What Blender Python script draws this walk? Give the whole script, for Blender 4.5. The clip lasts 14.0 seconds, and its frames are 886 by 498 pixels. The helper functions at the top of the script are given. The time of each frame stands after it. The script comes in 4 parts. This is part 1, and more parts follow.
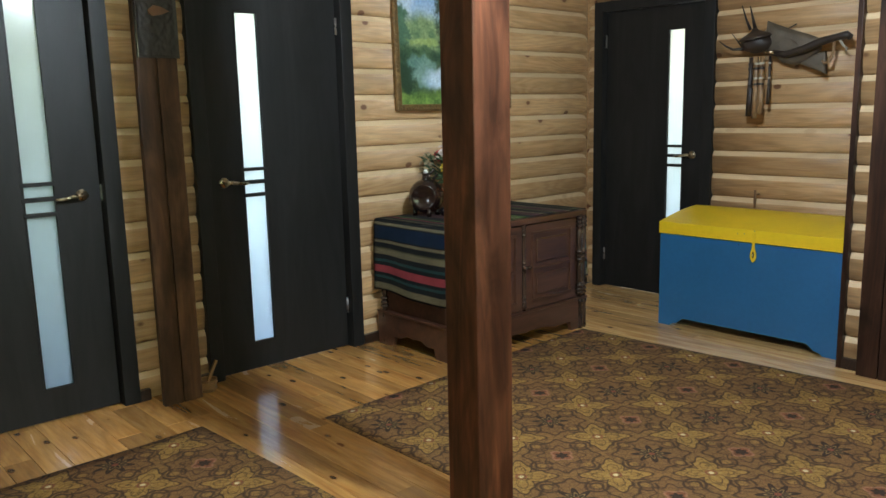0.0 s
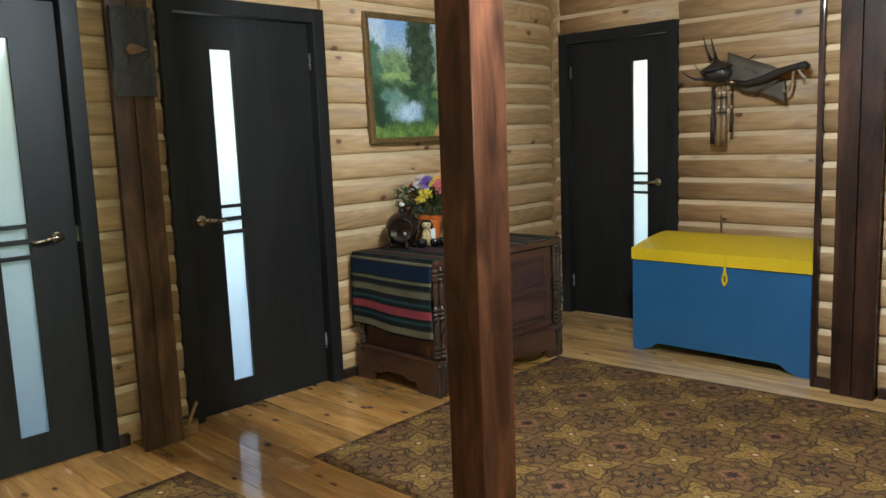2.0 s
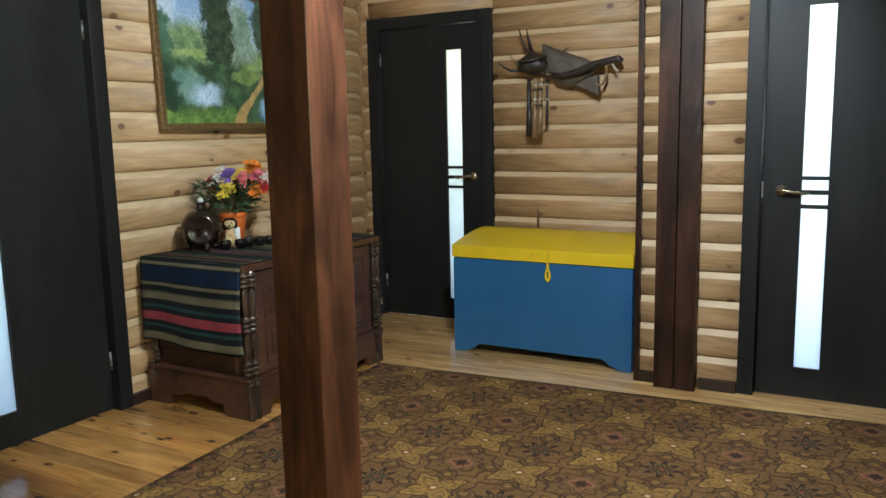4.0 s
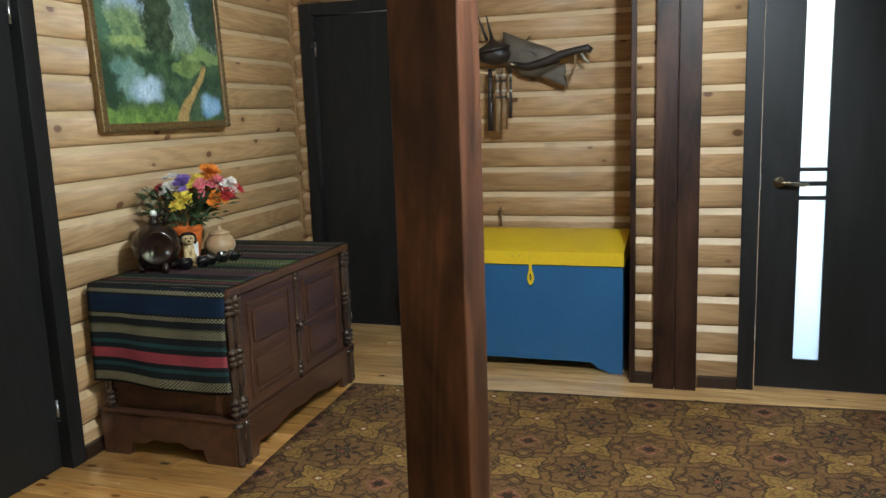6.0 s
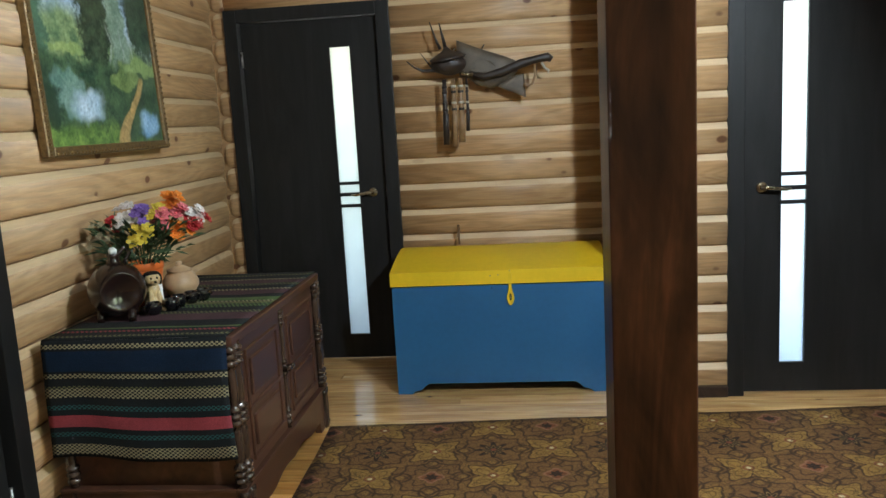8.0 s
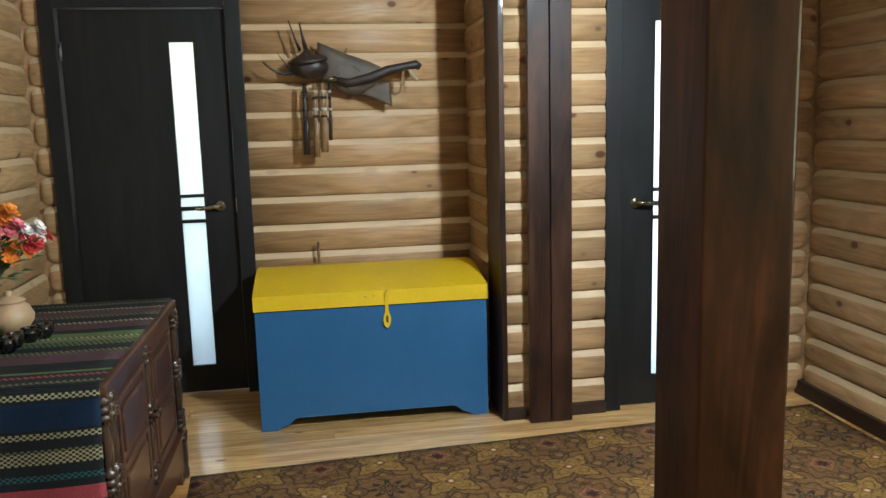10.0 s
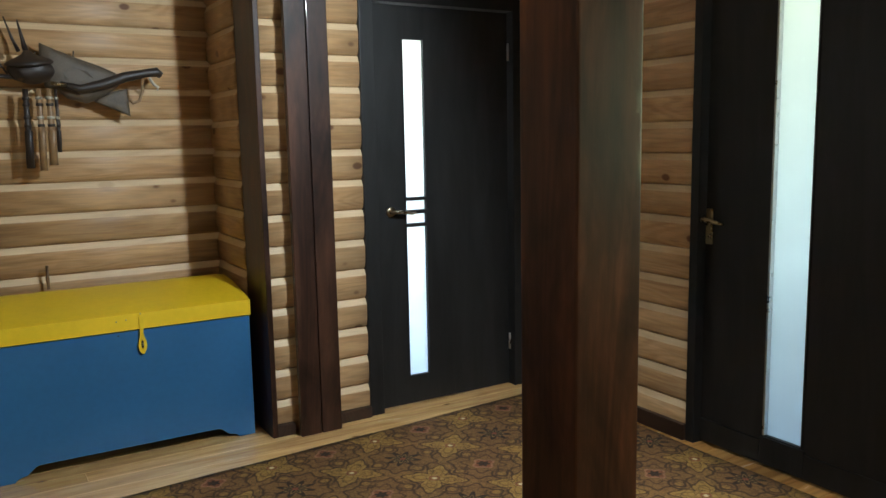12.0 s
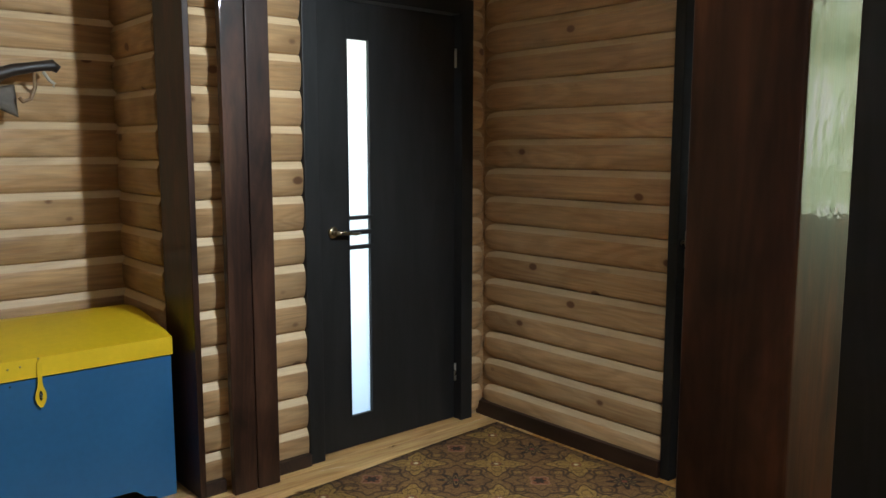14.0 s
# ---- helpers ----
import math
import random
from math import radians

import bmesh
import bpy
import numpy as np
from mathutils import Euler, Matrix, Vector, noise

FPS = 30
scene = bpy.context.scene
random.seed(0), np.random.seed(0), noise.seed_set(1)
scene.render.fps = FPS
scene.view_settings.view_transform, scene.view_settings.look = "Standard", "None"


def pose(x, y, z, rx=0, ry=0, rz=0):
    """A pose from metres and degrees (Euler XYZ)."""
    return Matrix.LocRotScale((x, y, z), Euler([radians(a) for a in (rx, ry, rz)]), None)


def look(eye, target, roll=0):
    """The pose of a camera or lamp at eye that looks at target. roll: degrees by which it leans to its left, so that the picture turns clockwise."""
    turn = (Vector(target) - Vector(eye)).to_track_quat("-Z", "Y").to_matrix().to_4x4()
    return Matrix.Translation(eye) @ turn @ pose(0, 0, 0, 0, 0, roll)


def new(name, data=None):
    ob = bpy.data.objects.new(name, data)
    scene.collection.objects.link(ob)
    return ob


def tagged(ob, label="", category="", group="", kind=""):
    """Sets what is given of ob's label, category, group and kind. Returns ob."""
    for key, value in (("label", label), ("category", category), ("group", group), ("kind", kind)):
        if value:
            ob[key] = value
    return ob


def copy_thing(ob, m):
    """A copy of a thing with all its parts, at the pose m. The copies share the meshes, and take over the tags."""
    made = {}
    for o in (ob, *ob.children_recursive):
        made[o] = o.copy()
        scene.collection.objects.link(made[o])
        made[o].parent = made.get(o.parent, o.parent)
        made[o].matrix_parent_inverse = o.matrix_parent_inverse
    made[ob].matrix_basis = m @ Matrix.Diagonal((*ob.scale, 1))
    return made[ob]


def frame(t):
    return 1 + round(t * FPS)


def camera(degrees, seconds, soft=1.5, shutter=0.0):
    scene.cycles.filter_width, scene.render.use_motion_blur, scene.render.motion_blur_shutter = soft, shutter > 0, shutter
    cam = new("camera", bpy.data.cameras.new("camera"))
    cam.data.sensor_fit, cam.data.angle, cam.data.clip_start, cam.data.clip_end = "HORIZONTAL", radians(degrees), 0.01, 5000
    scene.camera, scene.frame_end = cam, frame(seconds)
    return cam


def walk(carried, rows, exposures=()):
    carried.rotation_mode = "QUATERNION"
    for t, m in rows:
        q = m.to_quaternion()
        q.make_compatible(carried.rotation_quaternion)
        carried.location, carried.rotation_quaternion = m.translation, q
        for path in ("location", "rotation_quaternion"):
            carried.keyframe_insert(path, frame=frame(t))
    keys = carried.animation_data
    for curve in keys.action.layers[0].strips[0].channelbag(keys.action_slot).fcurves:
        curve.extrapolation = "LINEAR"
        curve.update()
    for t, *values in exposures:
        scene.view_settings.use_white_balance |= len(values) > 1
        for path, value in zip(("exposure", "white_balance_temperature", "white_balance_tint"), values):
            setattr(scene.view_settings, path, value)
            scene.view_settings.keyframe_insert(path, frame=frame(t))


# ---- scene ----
cam = camera(58.2, 14.0)
PATH = [
    (0, (0.269, 0.279, 1.36), (1.581, 1.749, 1.017), -1.3),
    (0.5, (0.342, 0.356, 1.329), (1.706, 1.776, 0.978), -2.2),
    (1, (0.307, 0.348, 1.357), (1.686, 1.758, 1.023), -2.9),
    (1.5, (0.225, 0.373, 1.379), (1.613, 1.781, 1.077), -2.9),
    (2, (0.153, 0.386, 1.392), (1.563, 1.776, 1.113), -2.2),
    (2.5, (0.125, 0.38, 1.384), (1.563, 1.742, 1.11), -1.4),
    (3, (0.142, 0.457, 1.365), (1.648, 1.743, 1.081), -1.0),
    (3.5, (0.253, 0.65, 1.365), (1.87, 1.791, 1.07), -1.0),
    (4, (0.375, 0.758, 1.349), (2.099, 1.727, 1.048), -1.2),
    (4.2, (0.357, 0.815, 1.368), (2.114, 1.719, 1.058), -1.0),
    (6.3, (0.421, 1.668, 1.402), (2.316, 2.222, 1.082), -2.2),
    (6.5, (0.405, 1.738, 1.395), (2.316, 2.243, 1.091), -2.3),
    (7, (0.362, 1.922, 1.431), (2.289, 2.366, 1.13), -2.7),
    (7.5, (0.414, 2.138, 1.399), (2.354, 2.509, 1.084), -2.9),
    (8, (0.564, 2.293, 1.418), (2.526, 2.519, 1.099), -3.2),
    (8.2, (0.599, 2.345, 1.432), (2.566, 2.492, 1.103), -2.9),
    (10.5, (0.879, 2.796, 1.382), (2.801, 2.309, 1.12), -1.5),
    (11, (0.878, 2.868, 1.326), (2.728, 2.141, 1.1), -1.5),
    (11.5, (0.874, 2.978, 1.359), (2.626, 2.049, 1.101), -1.3),
    (12, (0.934, 3.033, 1.385), (2.632, 2.014, 1.108), -1.1),
    (12.5, (1.118, 3.001, 1.375), (2.79, 1.935, 1.117), -1.7),
    (13, (1.226, 2.98, 1.383), (2.856, 1.85, 1.129), -1.5),
    (13.5, (1.347, 3.033, 1.378), (2.911, 1.812, 1.128), -0.5),
    (14, (1.498, 3.133, 1.396), (3.0, 1.837, 1.143), -0.0),
]
EXPOSURES = [(0.0, 0.34), (3.0, 0.34), (6.5, 0.38), (8.0, 0.34), (10.5, 0.70), (11.5, 0.25), (12.5, 0.26), (14.0, 0.20)]
walk(cam, [(t, look(eye, target, roll)) for t, eye, target, roll in PATH], EXPOSURES)

# ---- world, lamps, exposure ----
world = bpy.data.worlds.new("world")
scene.world = world
world.use_nodes = True
_wn = world.node_tree
_sky = _wn.nodes.new("ShaderNodeTexSky")
_sky.sky_type = "NISHITA"
_sky.sun_disc = False
_sky.sun_elevation, _sky.sun_rotation = radians(40), radians(60)
_wn.links.new(_sky.outputs[0], _wn.nodes["Background"].inputs[0])
_wn.nodes["Background"].inputs[1].default_value = 0.10

CEIL = 2.5


def lamp(name, kind, m, energy, color, **kw):
    data = bpy.data.lights.new(name, kind)
    data.energy, data.color = energy, color
    if "size" in kw:
        data.shape, data.size, data.size_y = "RECTANGLE", kw["size"][0], kw["size"][1]
    if "radius" in kw:
        data.shadow_soft_size = kw["radius"]
    ob = new(name, data)
    ob.matrix_world = m
    return ob


# the ceiling spot of the hall, south of the post, turned towards the north-east
LAMP = (2.06, 1.40, 2.34)
AIM = Vector((0.28, 1.0, -0.57)).normalized()
spot = lamp("hall_lamp_light", "SPOT", look(LAMP, Vector(LAMP) + AIM), 248, (0.76, 0.90, 1.0), radius=0.045)
spot.data.spot_size, spot.data.spot_blend = radians(176), 0.30
# daylight in the small west window
lamp("west_window_daylight", "AREA", look((-2.30, 2.56, 1.42), (0.0, 2.56, 1.30)), 11, (0.84, 0.94, 1.0), size=(0.48, 0.50))

# ---- materials ----


class Val:
    """A small wrapper to write shader arithmetic as plain formulas."""

    def __init__(self, nt, s):
        self.nt, self.s = nt, s

    def op(self, name, *others):
        n = self.nt.nodes.new("ShaderNodeMath")
        n.operation = name
        for i, v in enumerate((self, *others)):
            if isinstance(v, Val):
                self.nt.links.new(v.s, n.inputs[i])
            else:
                n.inputs[i].default_value = v
        return Val(self.nt, n.outputs[0])

    def __add__(self, o): return self.op("ADD", o)
    def __sub__(self, o): return self.op("SUBTRACT", o)
    def __mul__(self, o): return self.op("MULTIPLY", o)
    def __truediv__(self, o): return self.op("DIVIDE", o)

    def below(self, o, soft=0.02):
        """1 where self < o, with a soft edge."""
        d = (self - o) if isinstance(o, Val) else self.op("SUBTRACT", o)
        n = self.nt.nodes.new("ShaderNodeMapRange")
        n.interpolation_type = "SMOOTHSTEP"
        self.nt.links.new(d.s, n.inputs[0])
        n.inputs[1].default_value, n.inputs[2].default_value = -soft, soft
        n.inputs[3].default_value, n.inputs[4].default_value = 1, 0
        return Val(self.nt, n.outputs[0])


def material(name, rough=0.5, metal=0.0, coat=0.0, spec=0.5):
    m = bpy.data.materials.new(name)
    m.use_nodes = True
    nt = m.node_tree
    b = nt.nodes["Principled BSDF"]
    b.inputs["Roughness"].default_value = rough
    b.inputs["Metallic"].default_value = metal
    b.inputs["Coat Weight"].default_value = coat
    b.inputs["Coat Roughness"].default_value = 0.05
    b.inputs["Specular IOR Level"].default_value = spec
    return m, nt, b


def coords(nt, scale=(1, 1, 1), rand=True):
    tc = nt.nodes.new("ShaderNodeTexCoord")
    src = tc.outputs["Object"]
    if rand:
        oi = nt.nodes.new("ShaderNodeObjectInfo")
        mul = nt.nodes.new("ShaderNodeVectorMath")
        mul.operation = "MULTIPLY_ADD"
        comb = nt.nodes.new("ShaderNodeCombineXYZ")
        for i in range(3):
            nt.links.new(oi.outputs["Random"], comb.inputs[i])
        nt.links.new(comb.outputs[0], mul.inputs[0])
        mul.inputs[1].default_value = (53.0, 31.0, 17.0)
        nt.links.new(src, mul.inputs[2])
        src = mul.outputs[0]
    mp = nt.nodes.new("ShaderNodeMapping")
    mp.inputs["Scale"].default_value = scale
    nt.links.new(src, mp.inputs[0])
    return mp.outputs[0]


def noise_tex(nt, vec, scale, detail=4, rough=0.55, dist=0.0):
    n = nt.nodes.new("ShaderNodeTexNoise")
    n.inputs["Scale"].default_value, n.inputs["Detail"].default_value = scale, detail
    n.inputs["Roughness"].default_value, n.inputs["Distortion"].default_value = rough, dist
    nt.links.new(vec, n.inputs["Vector"])
    return n.outputs["Fac"]


def ramp(nt, fac, stops, mode="LINEAR"):
    r = nt.nodes.new("ShaderNodeValToRGB")
    r.color_ramp.interpolation = mode
    el = r.color_ramp.elements
    while len(el) < len(stops):
        el.new(0.5)
    for e, (p, c) in zip(el, stops):
        e.position, e.color = p, (*c, 1)
    nt.links.new(fac, r.inputs[0])
    return r.outputs[0]


def mix(nt, fac, a, b, mode="MIX"):
    n = nt.nodes.new("ShaderNodeMix")
    n.data_type, n.blend_type = "RGBA", mode
    for i, v in ((0, fac), (6, a), (7, b)):
        if isinstance(v, Val):
            v = v.s
        if isinstance(v, (int, float)):
            n.inputs[i].default_value = v
        elif isinstance(v, tuple):
            n.inputs[i].default_value = (*v, 1)
        else:
            nt.links.new(v, n.inputs[i])
    return n.outputs[2]


def bump(nt, b, height, strength, dist=0.002):
    n = nt.nodes.new("ShaderNodeBump")
    n.inputs["Strength"].default_value, n.inputs["Distance"].default_value = strength, dist
    nt.links.new(height, n.inputs["Height"])
    nt.links.new(n.outputs[0], b.inputs["Normal"])


def wood(name, dark, mid, light, axis=0, rough=0.45, coat=0.0, knots=0.0, vary=0.25, fine=26.0, strength=0.25, spec=0.5, knot_scale=(3.2, 7.5), knot_size=0.125, ring=0.22, over=0.45, flat=None, ripple=0.0):
    """Grained wood. axis: the object's own axis along which the grain runs."""
    m, nt, b = material(name, rough, 0, coat, spec)

    def stretched(along, across):
        s = [across] * 3
        s[axis] = along
        return tuple(s)
    big = noise_tex(nt, coords(nt, stretched(0.7, 5.0)), 1.6, 5, 0.6, 1.6)
    grain = noise_tex(nt, coords(nt, stretched(0.06, 1.0)), fine * 4, 3, 0.6, 0.3)
    col = ramp(nt, big, [(0.28, dark), (0.5, mid), (0.72, light)])
    col = mix(nt, over, col, ramp(nt, grain, [(0.3, tuple(0.55 * c for c in dark)), (0.6, light)]), "OVERLAY")
    # growth rings cut by the board's face: contour lines of a slow noise
    slow = Val(nt, noise_tex(nt, coords(nt, stretched(0.55, 4.2)), 1.0, 2, 0.45, 0.6))
    lines = (slow * 110.0).op("SINE") * 0.5 + 0.5
    col = mix(nt, ring, col, ramp(nt, lines.s, [(0.15, tuple(0.62 * c for c in dark)), (0.75, light)]))
    if knots:
        vo = nt.nodes.new("ShaderNodeTexVoronoi")
        ks = list(stretched(*knot_scale))
        if flat is not None:
            ks[flat] = 0.0
        nt.links.new(coords(nt, tuple(ks)), vo.inputs["Vector"])
        vo.inputs["Scale"].default_value = 1.0
        d = Val(nt, vo.outputs["Distance"])
        spot = d.below(knot_size, 0.04) * Val(nt, vo.outputs["Color"]).op("GREATER_THAN", 0.5)
        halo = d.below(knot_size * 2.1, knot_size) * 0.4 * Val(nt, vo.outputs["Color"]).op("GREATER_THAN", 0.5)
        col = mix(nt, halo * knots, col, dark)
        col = mix(nt, spot * knots, col, (0.42 * dark[0], 0.29 * dark[1], 0.24 * dark[2]))
    bump(nt, b, grain, strength)
    if ripple:
        cb = nt.nodes.new("ShaderNodeBump")
        cb.inputs["Strength"].default_value, cb.inputs["Distance"].default_value = ripple, 0.004
        nt.links.new((lines * 0.12 + Val(nt, noise_tex(nt, coords(nt, stretched(22, 13)), 1.0, 3))).s, cb.inputs["Height"])
        nt.links.new(cb.outputs[0], b.inputs["Coat Normal"])
        blot = noise_tex(nt, coords(nt, stretched(2.2, 7.0)), 1.0, 4, 0.6, 0.8)
        col = mix(nt, 0.85, col, ramp(nt, blot, [(0.32, (0.12, 0.11, 0.11)), (0.62, (0.66, 0.64, 0.64))]), "OVERLAY")
    oi = nt.nodes.new("ShaderNodeObjectInfo")
    hs = nt.nodes.new("ShaderNodeHueSaturation")
    nt.links.new(col, hs.inputs["Color"])
    v = Val(nt, oi.outputs["Random"]) * vary + (1 - vary / 2)
    nt.links.new(v.s, hs.inputs["Value"])
    nt.links.new(hs.outputs[0], b.inputs["Base Color"])
    rr = Val(nt, big) * 0.2 + (rough - 0.1)
    nt.links.new(rr.s, b.inputs["Roughness"])
    return m


def plain(name, color, rough=0.5, metal=0.0, vary=0.25, scale=8.0, coat=0.0, relief=0.1, spec=0.5):
    """A surface with stains at two scales."""
    m, nt, b = material(name, rough, metal, coat, spec)
    big = noise_tex(nt, coords(nt), scale, 4)
    small = noise_tex(nt, coords(nt), scale * 14, 3)
    lo, hi = tuple(c * (1 - vary) for c in color), tuple(min(1, c * (1 + vary)) for c in color)
    col = mix(nt, 0.35, ramp(nt, big, [(0.3, lo), (0.7, hi)]), ramp(nt, small, [(0.3, lo), (0.7, hi)]))
    nt.links.new(col, b.inputs["Base Color"])
    bump(nt, b, small, relief, 0.001)
    rr = Val(nt, big) * 0.25 + (rough - 0.12)
    nt.links.new(rr.s, b.inputs["Roughness"])
    return m


PINE = wood("pine_log", (0.325, 0.192, 0.092), (0.455, 0.298, 0.155), (0.555, 0.390, 0.222), 0, 0.5, 0.0, 1.0, 0.26, knot_scale=(6.0, 9.0), knot_size=0.15, ring=0.15, over=0.38, flat=1)
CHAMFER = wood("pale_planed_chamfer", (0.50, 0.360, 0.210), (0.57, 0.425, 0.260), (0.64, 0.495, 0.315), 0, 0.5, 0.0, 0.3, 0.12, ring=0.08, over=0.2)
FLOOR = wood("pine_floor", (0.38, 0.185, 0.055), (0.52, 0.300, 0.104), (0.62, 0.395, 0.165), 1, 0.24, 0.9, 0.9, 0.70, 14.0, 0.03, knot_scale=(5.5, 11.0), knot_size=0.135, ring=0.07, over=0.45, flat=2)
# same boards, lighter: the sheen on the eastern floor painted into the colour
FLOOR_SHEEN = wood("pine_floor_sheen", (0.43, 0.250, 0.100), (0.58, 0.385, 0.180), (0.68, 0.490, 0.260), 1, 0.24, 0.9, 0.9, 0.35, 14.0, 0.03, knot_scale=(4.5, 9.0), knot_size=0.115, ring=0.07, over=0.45, flat=2)
STAIN = wood("stained_post", (0.036, 0.0138, 0.0076), (0.086, 0.0318, 0.0150), (0.165, 0.063, 0.028), 2, 0.48, 0.17, 0.0, 0.2, 40.0, 0.12, spec=0.16, ring=0.07, over=0.3, ripple=0.25)
STAIN_WARM = wood("stained_brown_beam", (0.046, 0.0225, 0.0115), (0.092, 0.047, 0.0225), (0.140, 0.074, 0.036), 2, 0.5, 0.1, 0.0, 0.2, 40.0, 0.12, spec=0.22, ring=0.07, over=0.3, ripple=0.2)
STAIN_DARK = wood("stained_beam", (0.022, 0.0095, 0.0060), (0.045, 0.0190, 0.0110), (0.090, 0.038, 0.020), 2, 0.46, 0.22, 0.0, 0.2, 40.0, 0.12, spec=0.22, ring=0.07, over=0.3, ripple=0.25)
TRIM = wood("dark_trim", (0.020, 0.0088, 0.0056), (0.036, 0.0158, 0.0095), (0.056, 0.025, 0.0145), 0, 0.42, 0.1, 0, 0.2, 20.0, 0.1)
CARVED = wood("carved_chest_wood", (0.046, 0.019, 0.0115), (0.088, 0.037, 0.021), (0.135, 0.059, 0.034), 0, 0.34, 0.25, 0, 0.15, 40.0, 0.1, ring=0.06, over=0.3)
TURNED = wood("turned_wood", (0.022, 0.013, 0.009), (0.046, 0.026, 0.018), (0.08, 0.046, 0.031), 2, 0.16, 0.7, 0, 0.15, 40.0, 0.06, ring=0.05, over=0.25)
LEAF = wood("door_laminate", (0.0105, 0.0100, 0.0098), (0.0155, 0.0148, 0.0146), (0.0225, 0.0215, 0.0212), 2, 0.48, 0.0, 0, 0.1, 60.0, 0.08, 0.25, ring=0.05, over=0.25)
RAW = wood("raw_brown_pine", (0.17, 0.098, 0.048), (0.23, 0.135, 0.066), (0.29, 0.18, 0.09), 2, 0.6, 0, 0, 0.1)
PLASTER = plain("ceiling_paint", (0.72, 0.68, 0.60), 0.7, 0, 0.06)
BLUE = plain("blue_paint", (0.016, 0.102, 0.232), 0.42, 0, 0.12, 3.0, 0, 0.15)
YELLOW = plain("yellow_paint", (0.70, 0.46, 0.015), 0.40, 0, 0.10, 3.0, 0, 0.15)
BRASS = plain("aged_brass", (0.38, 0.32, 0.22), 0.28, 1.0, 0.15, 30.0)
STEEL = plain("steel", (0.55, 0.55, 0.55), 0.3, 1.0, 0.1, 30.0)
BLACK = plain("black_groove", (0.006, 0.005, 0.005), 0.6)


def frosted(name):
    """Satin glass that passes light diffusely."""
    m = bpy.data.materials.new(name)
    m.use_nodes = True
    nt = m.node_tree
    nt.nodes.remove(nt.nodes["Principled BSDF"])
    tr = nt.nodes.new("ShaderNodeBsdfTranslucent")
    df = nt.nodes.new("ShaderNodeBsdfGlossy")
    df.inputs["Roughness"].default_value = 0.15
    mx = nt.nodes.new("ShaderNodeMixShader")
    fr = nt.nodes.new("ShaderNodeFresnel")
    fr.inputs[0].default_value = 1.45
    nt.links.new(fr.outputs[0], mx.inputs[0])
    nt.links.new(tr.outputs[0], mx.inputs[1])
    nt.links.new(df.outputs[0], mx.inputs[2])
    nt.links.new(mx.outputs[0], nt.nodes["Material Output"].inputs[0])
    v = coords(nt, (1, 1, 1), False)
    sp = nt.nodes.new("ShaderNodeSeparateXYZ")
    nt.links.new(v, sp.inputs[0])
    # blue-to-pale gradient of the rooms' light, painted into the glass by height
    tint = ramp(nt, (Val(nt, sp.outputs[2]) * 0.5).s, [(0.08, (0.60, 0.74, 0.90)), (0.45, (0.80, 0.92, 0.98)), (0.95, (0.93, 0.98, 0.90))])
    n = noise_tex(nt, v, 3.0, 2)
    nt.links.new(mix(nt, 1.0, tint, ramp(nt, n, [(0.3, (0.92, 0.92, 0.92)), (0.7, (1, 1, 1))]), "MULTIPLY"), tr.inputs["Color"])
    return m


GLASS = frosted("satin_glass")

# ---- mesh helpers ----


def box(bm, x0, x1, y0, y1, z0, z1, bevel=0.0, seg=2):
    r = bmesh.ops.create_cube(bm, size=1, matrix=Matrix.Translation(((x0 + x1) / 2, (y0 + y1) / 2, (z0 + z1) / 2)) @ Matrix.Diagonal((abs(x1 - x0), abs(y1 - y0), abs(z1 - z0), 1)))
    if bevel:
        edges = {e for v in r["verts"] for e in v.link_edges}
        bmesh.ops.bevel(bm, geom=list(edges), offset=bevel, segments=seg, affect="EDGES", profile=0.6)
    return bm


def boxed(*a, **k):
    return box(bmesh.new(), *a, **k)


def lathe(bm, profile, m=None, n=24):
    """A turned shape about z from (radius, height) pairs."""
    m = m or Matrix.Identity(4)
    rings = []
    for r, z in profile:
        rings.append([bm.verts.new(m @ Vector((r * math.cos(2 * math.pi * i / n), r * math.sin(2 * math.pi * i / n), z))) for i in range(n)])
    for a, b in zip(rings, rings[1:]):
        for i in range(n):
            f = bm.faces.new((a[i], a[(i + 1) % n], b[(i + 1) % n], b[i]))
            f.smooth = True
    bm.faces.new(list(reversed(rings[0])))
    bm.faces.new(rings[-1])
    return bm


def tube(bm, pts, radii, n=10):
    """A round bar along points, with a radius at each."""
    pts = [Vector(p) for p in pts]
    if not isinstance(radii, (list, tuple)):
        radii = [radii] * len(pts)
    rings = []
    for i, (p, r) in enumerate(zip(pts, radii)):
        d = (pts[min(i + 1, len(pts) - 1)] - pts[max(i - 1, 0)]).normalized()
        q = d.to_track_quat("Z", "Y").to_matrix()
        rings.append([bm.verts.new(p + q @ Vector((r * math.cos(2 * math.pi * k / n), r * math.sin(2 * math.pi * k / n), 0))) for k in range(n)])
    for a, b in zip(rings, rings[1:]):
        for k in range(n):
            f = bm.faces.new((a[k], a[(k + 1) % n], b[(k + 1) % n], b[k]))
            f.smooth = True
    bm.faces.new(list(reversed(rings[0])))
    bm.faces.new(rings[-1])
    return bm


def prism(bm, outline, m, depth):
    """A plate of the given 2D outline (x, z), thick along +y, placed by m."""
    a = [bm.verts.new(m @ Vector((x, 0, z))) for x, z in outline]
    b = [bm.verts.new(m @ Vector((x, depth, z))) for x, z in outline]
    bm.faces.new(a)
    bm.faces.new(list(reversed(b)))
    for i in range(len(a)):
        j = (i + 1) % len(a)
        bm.faces.new((a[j], a[i], b[i], b[j]))
    return bm


